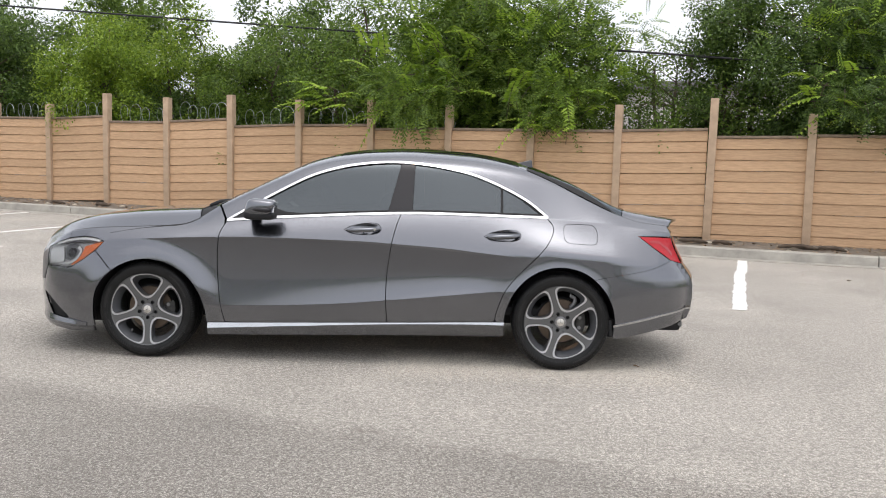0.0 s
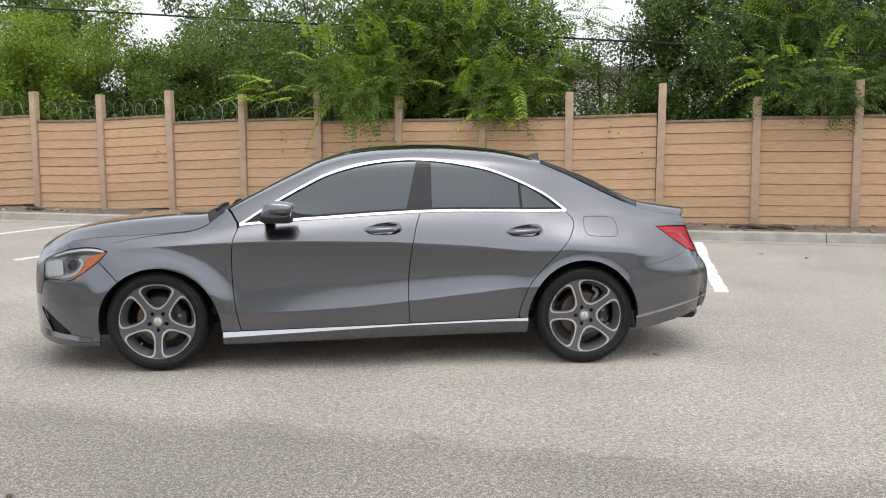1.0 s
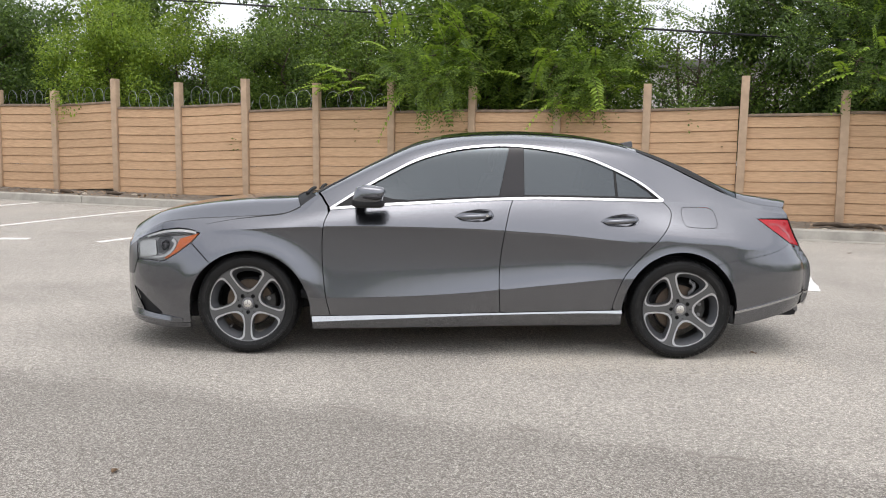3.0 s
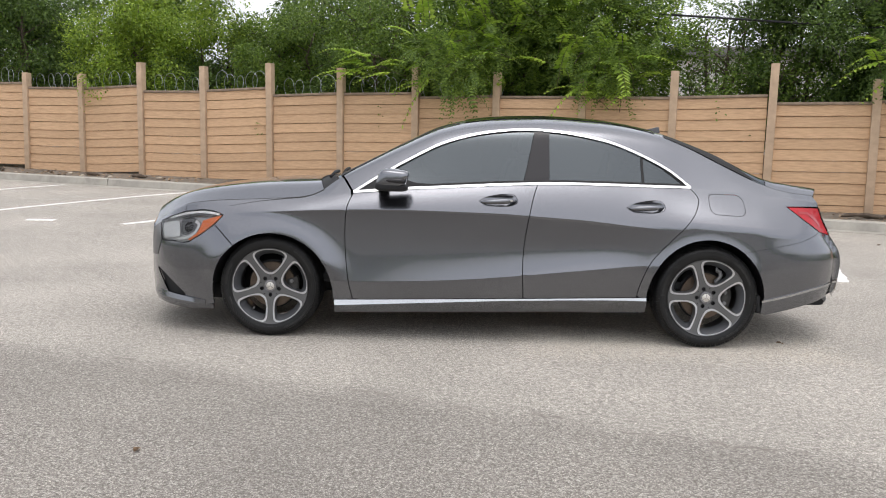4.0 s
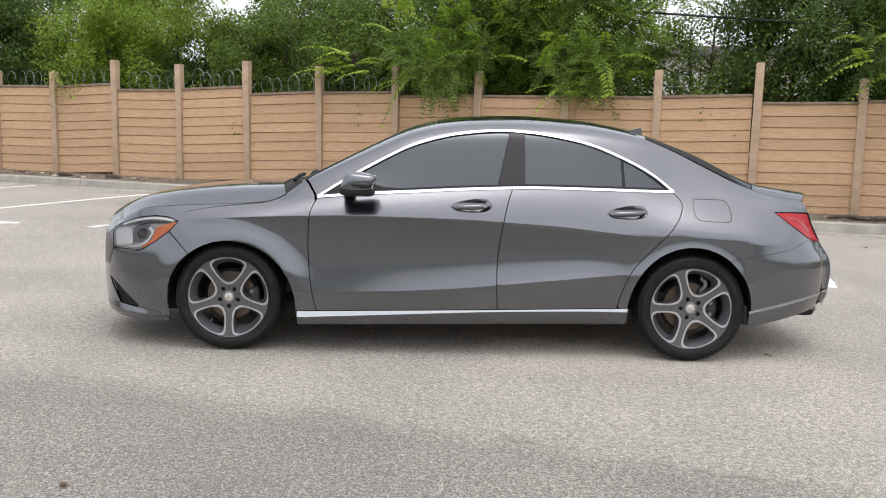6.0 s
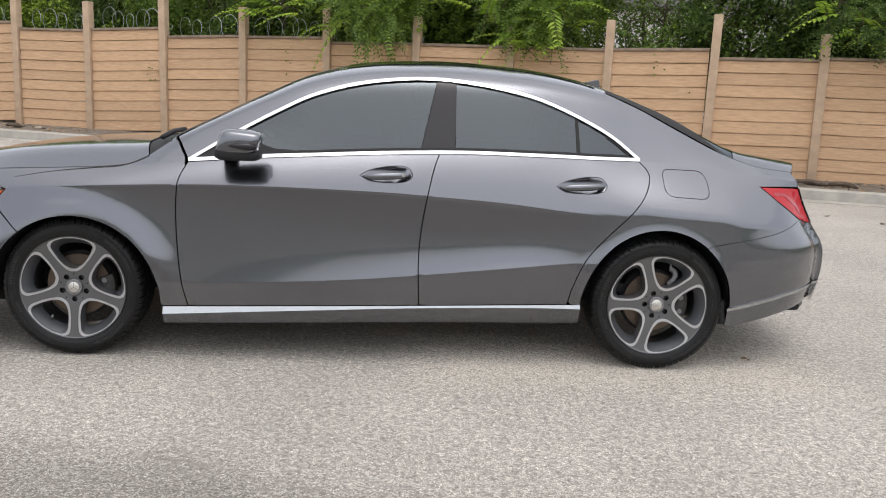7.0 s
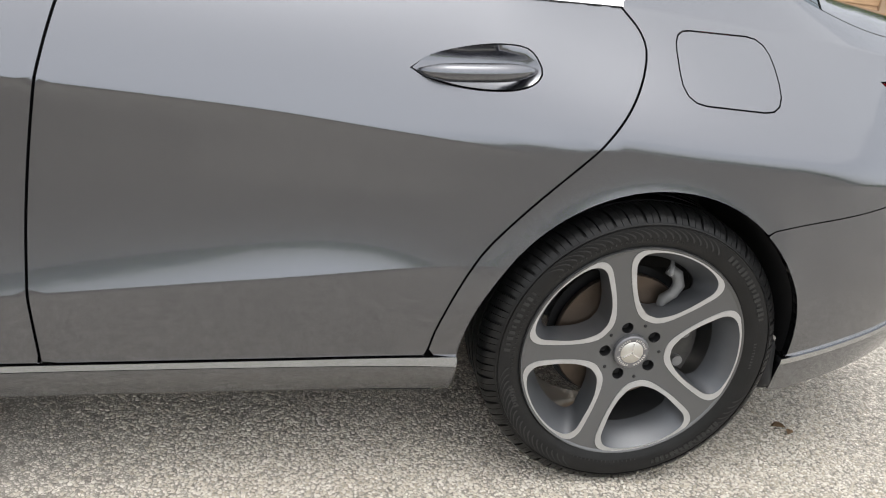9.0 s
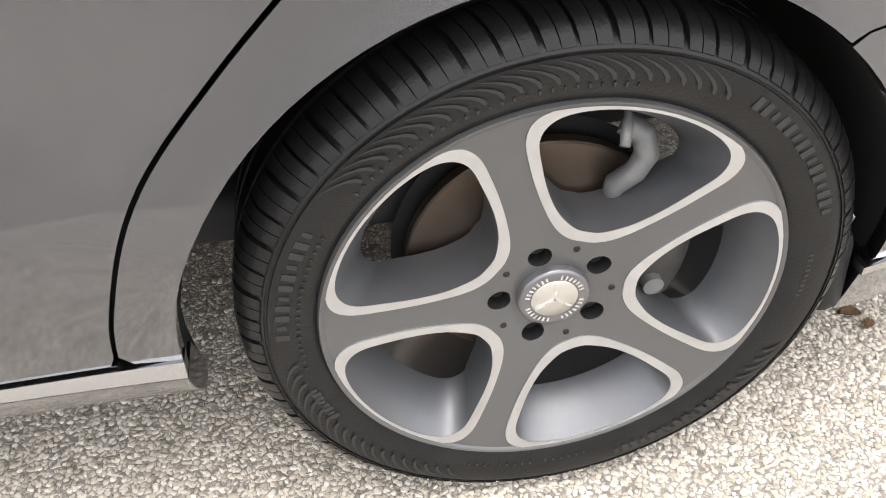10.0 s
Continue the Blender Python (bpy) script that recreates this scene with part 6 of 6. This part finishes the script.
def build_lines():
    """Overhead cables beyond the trees."""
    for u0, z0, u1, z1, b, r in ((-20, 6.35, 30, 1.85, 1.0, 0.02), (-20, 7.3, 30, 4.7, 5.0, 0.013), (-20, 6.9, 30, 4.5, 5.2, 0.009)):
        bm = bmesh.new()
        pts = [fence_at(u0 + (u1 - u0) * t, -b, z0 + (z1 - z0) * t - 0.06 * math.sin(math.pi * t)) for t in np.linspace(0, 1, 40)]
        tube(bm, pts, r, 6)
        tagged(part("overhead_cable", fix(bm), CABLE), "thin black overhead cable beyond the trees", "cable", "overhead cables")


def build_building():
    """A pale low building glimpsed between the shrubs."""
    house = thing("building", "pale low building glimpsed through the shrubs", "building", fence_at(15, -16, 0))
    turn = pose(0, 0, 0, 0, 0, math.degrees(math.atan2(ALONG.y, ALONG.x)))
    bm = bmesh.new()
    box(bm, (0, 0, 1.9), (16, 8, 3.8), turn, 0.03)
    part("wall", fix(bm), WHITEWALL, house)
    bm = bmesh.new()
    box(bm, (0, 0, 3.95), (16.6, 8.6, 0.26), turn, 0.04)
    part("roof", fix(bm), ROOF, house)


def dry_leaf(at, size, turn, seed):
    rng = random.Random(seed)
    bm = bmesh.new()
    rows = []
    for t in np.linspace(0, 1, 6):
        w = size * 0.32 * math.sin(math.pi * min(0.06 + t * 0.92, 1)) + 0.001
        c = size * 0.18 * math.sin(t * 3.0) + rng.uniform(0, 0.002)
        rows.append([bm.verts.new((size * (t - 0.5), y, 0.003 + c * abs(y / w) + h)) for y, h in ((-w, 0), (0, -0.001), (w, 0))])
    for a, b in zip(rows, rows[1:]):
        for j in range(2):
            bm.faces.new((a[j], b[j], b[j + 1], a[j + 1]))
    bmesh.ops.solidify(bm, geom=list(bm.faces), thickness=0.0008)
    ob = part("dry_leaf", fix(bm), LITTER)
    ob.matrix_world = Matrix.Translation((at[0], at[1], ground_z(*at) + 0.001)) @ pose(0, 0, 0, 0, 0, turn)
    return tagged(ob, "curled dry brown leaf on the asphalt", "dry leaf", "fallen leaves")


def build_litter():
    rng = random.Random(8)
    for k, (x, y, s) in enumerate(((-1.42, -2.855, 0.042), (1.884, -0.655, 0.034), (1.9, -0.68, 0.024), (5.2, 5.1, 0.09), (5.6, 4.6, 0.07))):
        dry_leaf((x, y), s, rng.uniform(0, 360), k)
    # strips of bark and rubble lying along the foot of the fence
    for u, l in ((12.3, 0.45), (12.75, 0.3), (13.9, 0.6), (14.4, 0.4), (-3.4, 0.3), (-0.9, 0.35), (0.3, 0.3)):
        bm = bmesh.new()
        g = ground_z(*fence_at(u, 1.0)[:2])
        pts = [fence_at(u + l * (t - 0.5), 0.55 + 0.05 * math.sin(5 * t + u), g + 0.19 + 0.02 * math.sin(4 * t)) for t in np.linspace(0, 1, 6)]
        tube(bm, pts, [0.015, 0.035, 0.03, 0.038, 0.03, 0.012], 7)
        for v in bm.verts:
            v.co += Vector((rng.gauss(0, 0.006), rng.gauss(0, 0.006), rng.gauss(0, 0.005)))
        tagged(part("bark_strip", fix(bm), BARK), "dark strip of fallen bark behind the kerb", "bark", "fallen bark")
    for k in range(26):
        u = rng.choice((rng.uniform(-8, 3), rng.uniform(10, 18)))
        bm = bmesh.new()
        bmesh.ops.create_icosphere(bm, subdivisions=2, radius=1)
        s = rng.uniform(0.025, 0.06)
        for v in bm.verts:
            v.co = Vector((v.co.x * s * 1.4, v.co.y * s, v.co.z * s * 0.7)) * (1 + 0.25 * noise.noise(v.co * 2 + Vector((k, 0, 0))))
        f = rng.uniform(0.3, 0.85)
        g = ground_z(*fence_at(u, 1.0)[:2])
        ob = part("stone", fix(bm), STONE, smooth=False)
        ob.matrix_world = Matrix.Translation(fence_at(u, f, g + 0.13 + 0.05 * (0.9 - f))) @ pose(0, 0, 0, 0, 0, rng.uniform(0, 360))
        tagged(ob, "pale loose stone behind the kerb", "stone", "loose stones")
    # leaf litter
    verts, faces = [], []
    for k in range(5200):
        u, f = rng.uniform(-14, 22), rng.uniform(-0.6, 0.94)
        g = ground_z(*fence_at(u, 1.0)[:2])
        h = g + (0.2 - 0.083 * f if f < 0.6 else 0.15 - 0.139 * (f - 0.6)) + rng.uniform(0.002, 0.02)
        c = fence_at(u, f, h)
        s, a = rng.uniform(0.015, 0.045), rng.uniform(0, math.tau)
        d, e = Vector((math.cos(a) * s, math.sin(a) * s, rng.uniform(-0.01, 0.01))), Vector((-math.sin(a) * s * 0.5, math.cos(a) * s * 0.5, rng.uniform(-0.008, 0.012)))
        i = len(verts)
        verts += [c - d, c + e, c + d, c - e]
        faces += [(i, i + 1, i + 2), (i, i + 2, i + 3)]
    me = bpy.data.meshes.new("leaf_litter")
    me.from_pydata([tuple(v) for v in verts], [], faces)
    me.materials.append(LITTER)
    tagged(new("leaf_litter", me), "dry brown leaf litter under the fence", "leaf litter", kind="stuff")


build_ground()
build_kerb()
stripe([(4.96, 6.85), (4.6, 5.7), (4.2, 4.55), (3.8, 3.25), (3.39, 1.93)], 0.135, 1)
stripe([(-5.35, 10.35), (-6.47, 7.58), (-7.07, 6.16), (-8.0, 3.8)], 0.1, 2)
stripe([(-8.3, 11.1), (-8.71, 9.07), (-9.4, 6.0)], 0.1, 3)
stripe([(-2.9, 9.2), (-4.23, 5.95), (-4.70, 5.1)], 0.1, 4)
stripe([(-6.09, 5.3), (-5.71, 5.33)], 0.16, 5, "paint_patch")
build_fence()
build_wire()
build_lines()
build_building()
build_trees()
build_tree_belt()
build_chippings()
build_litter()
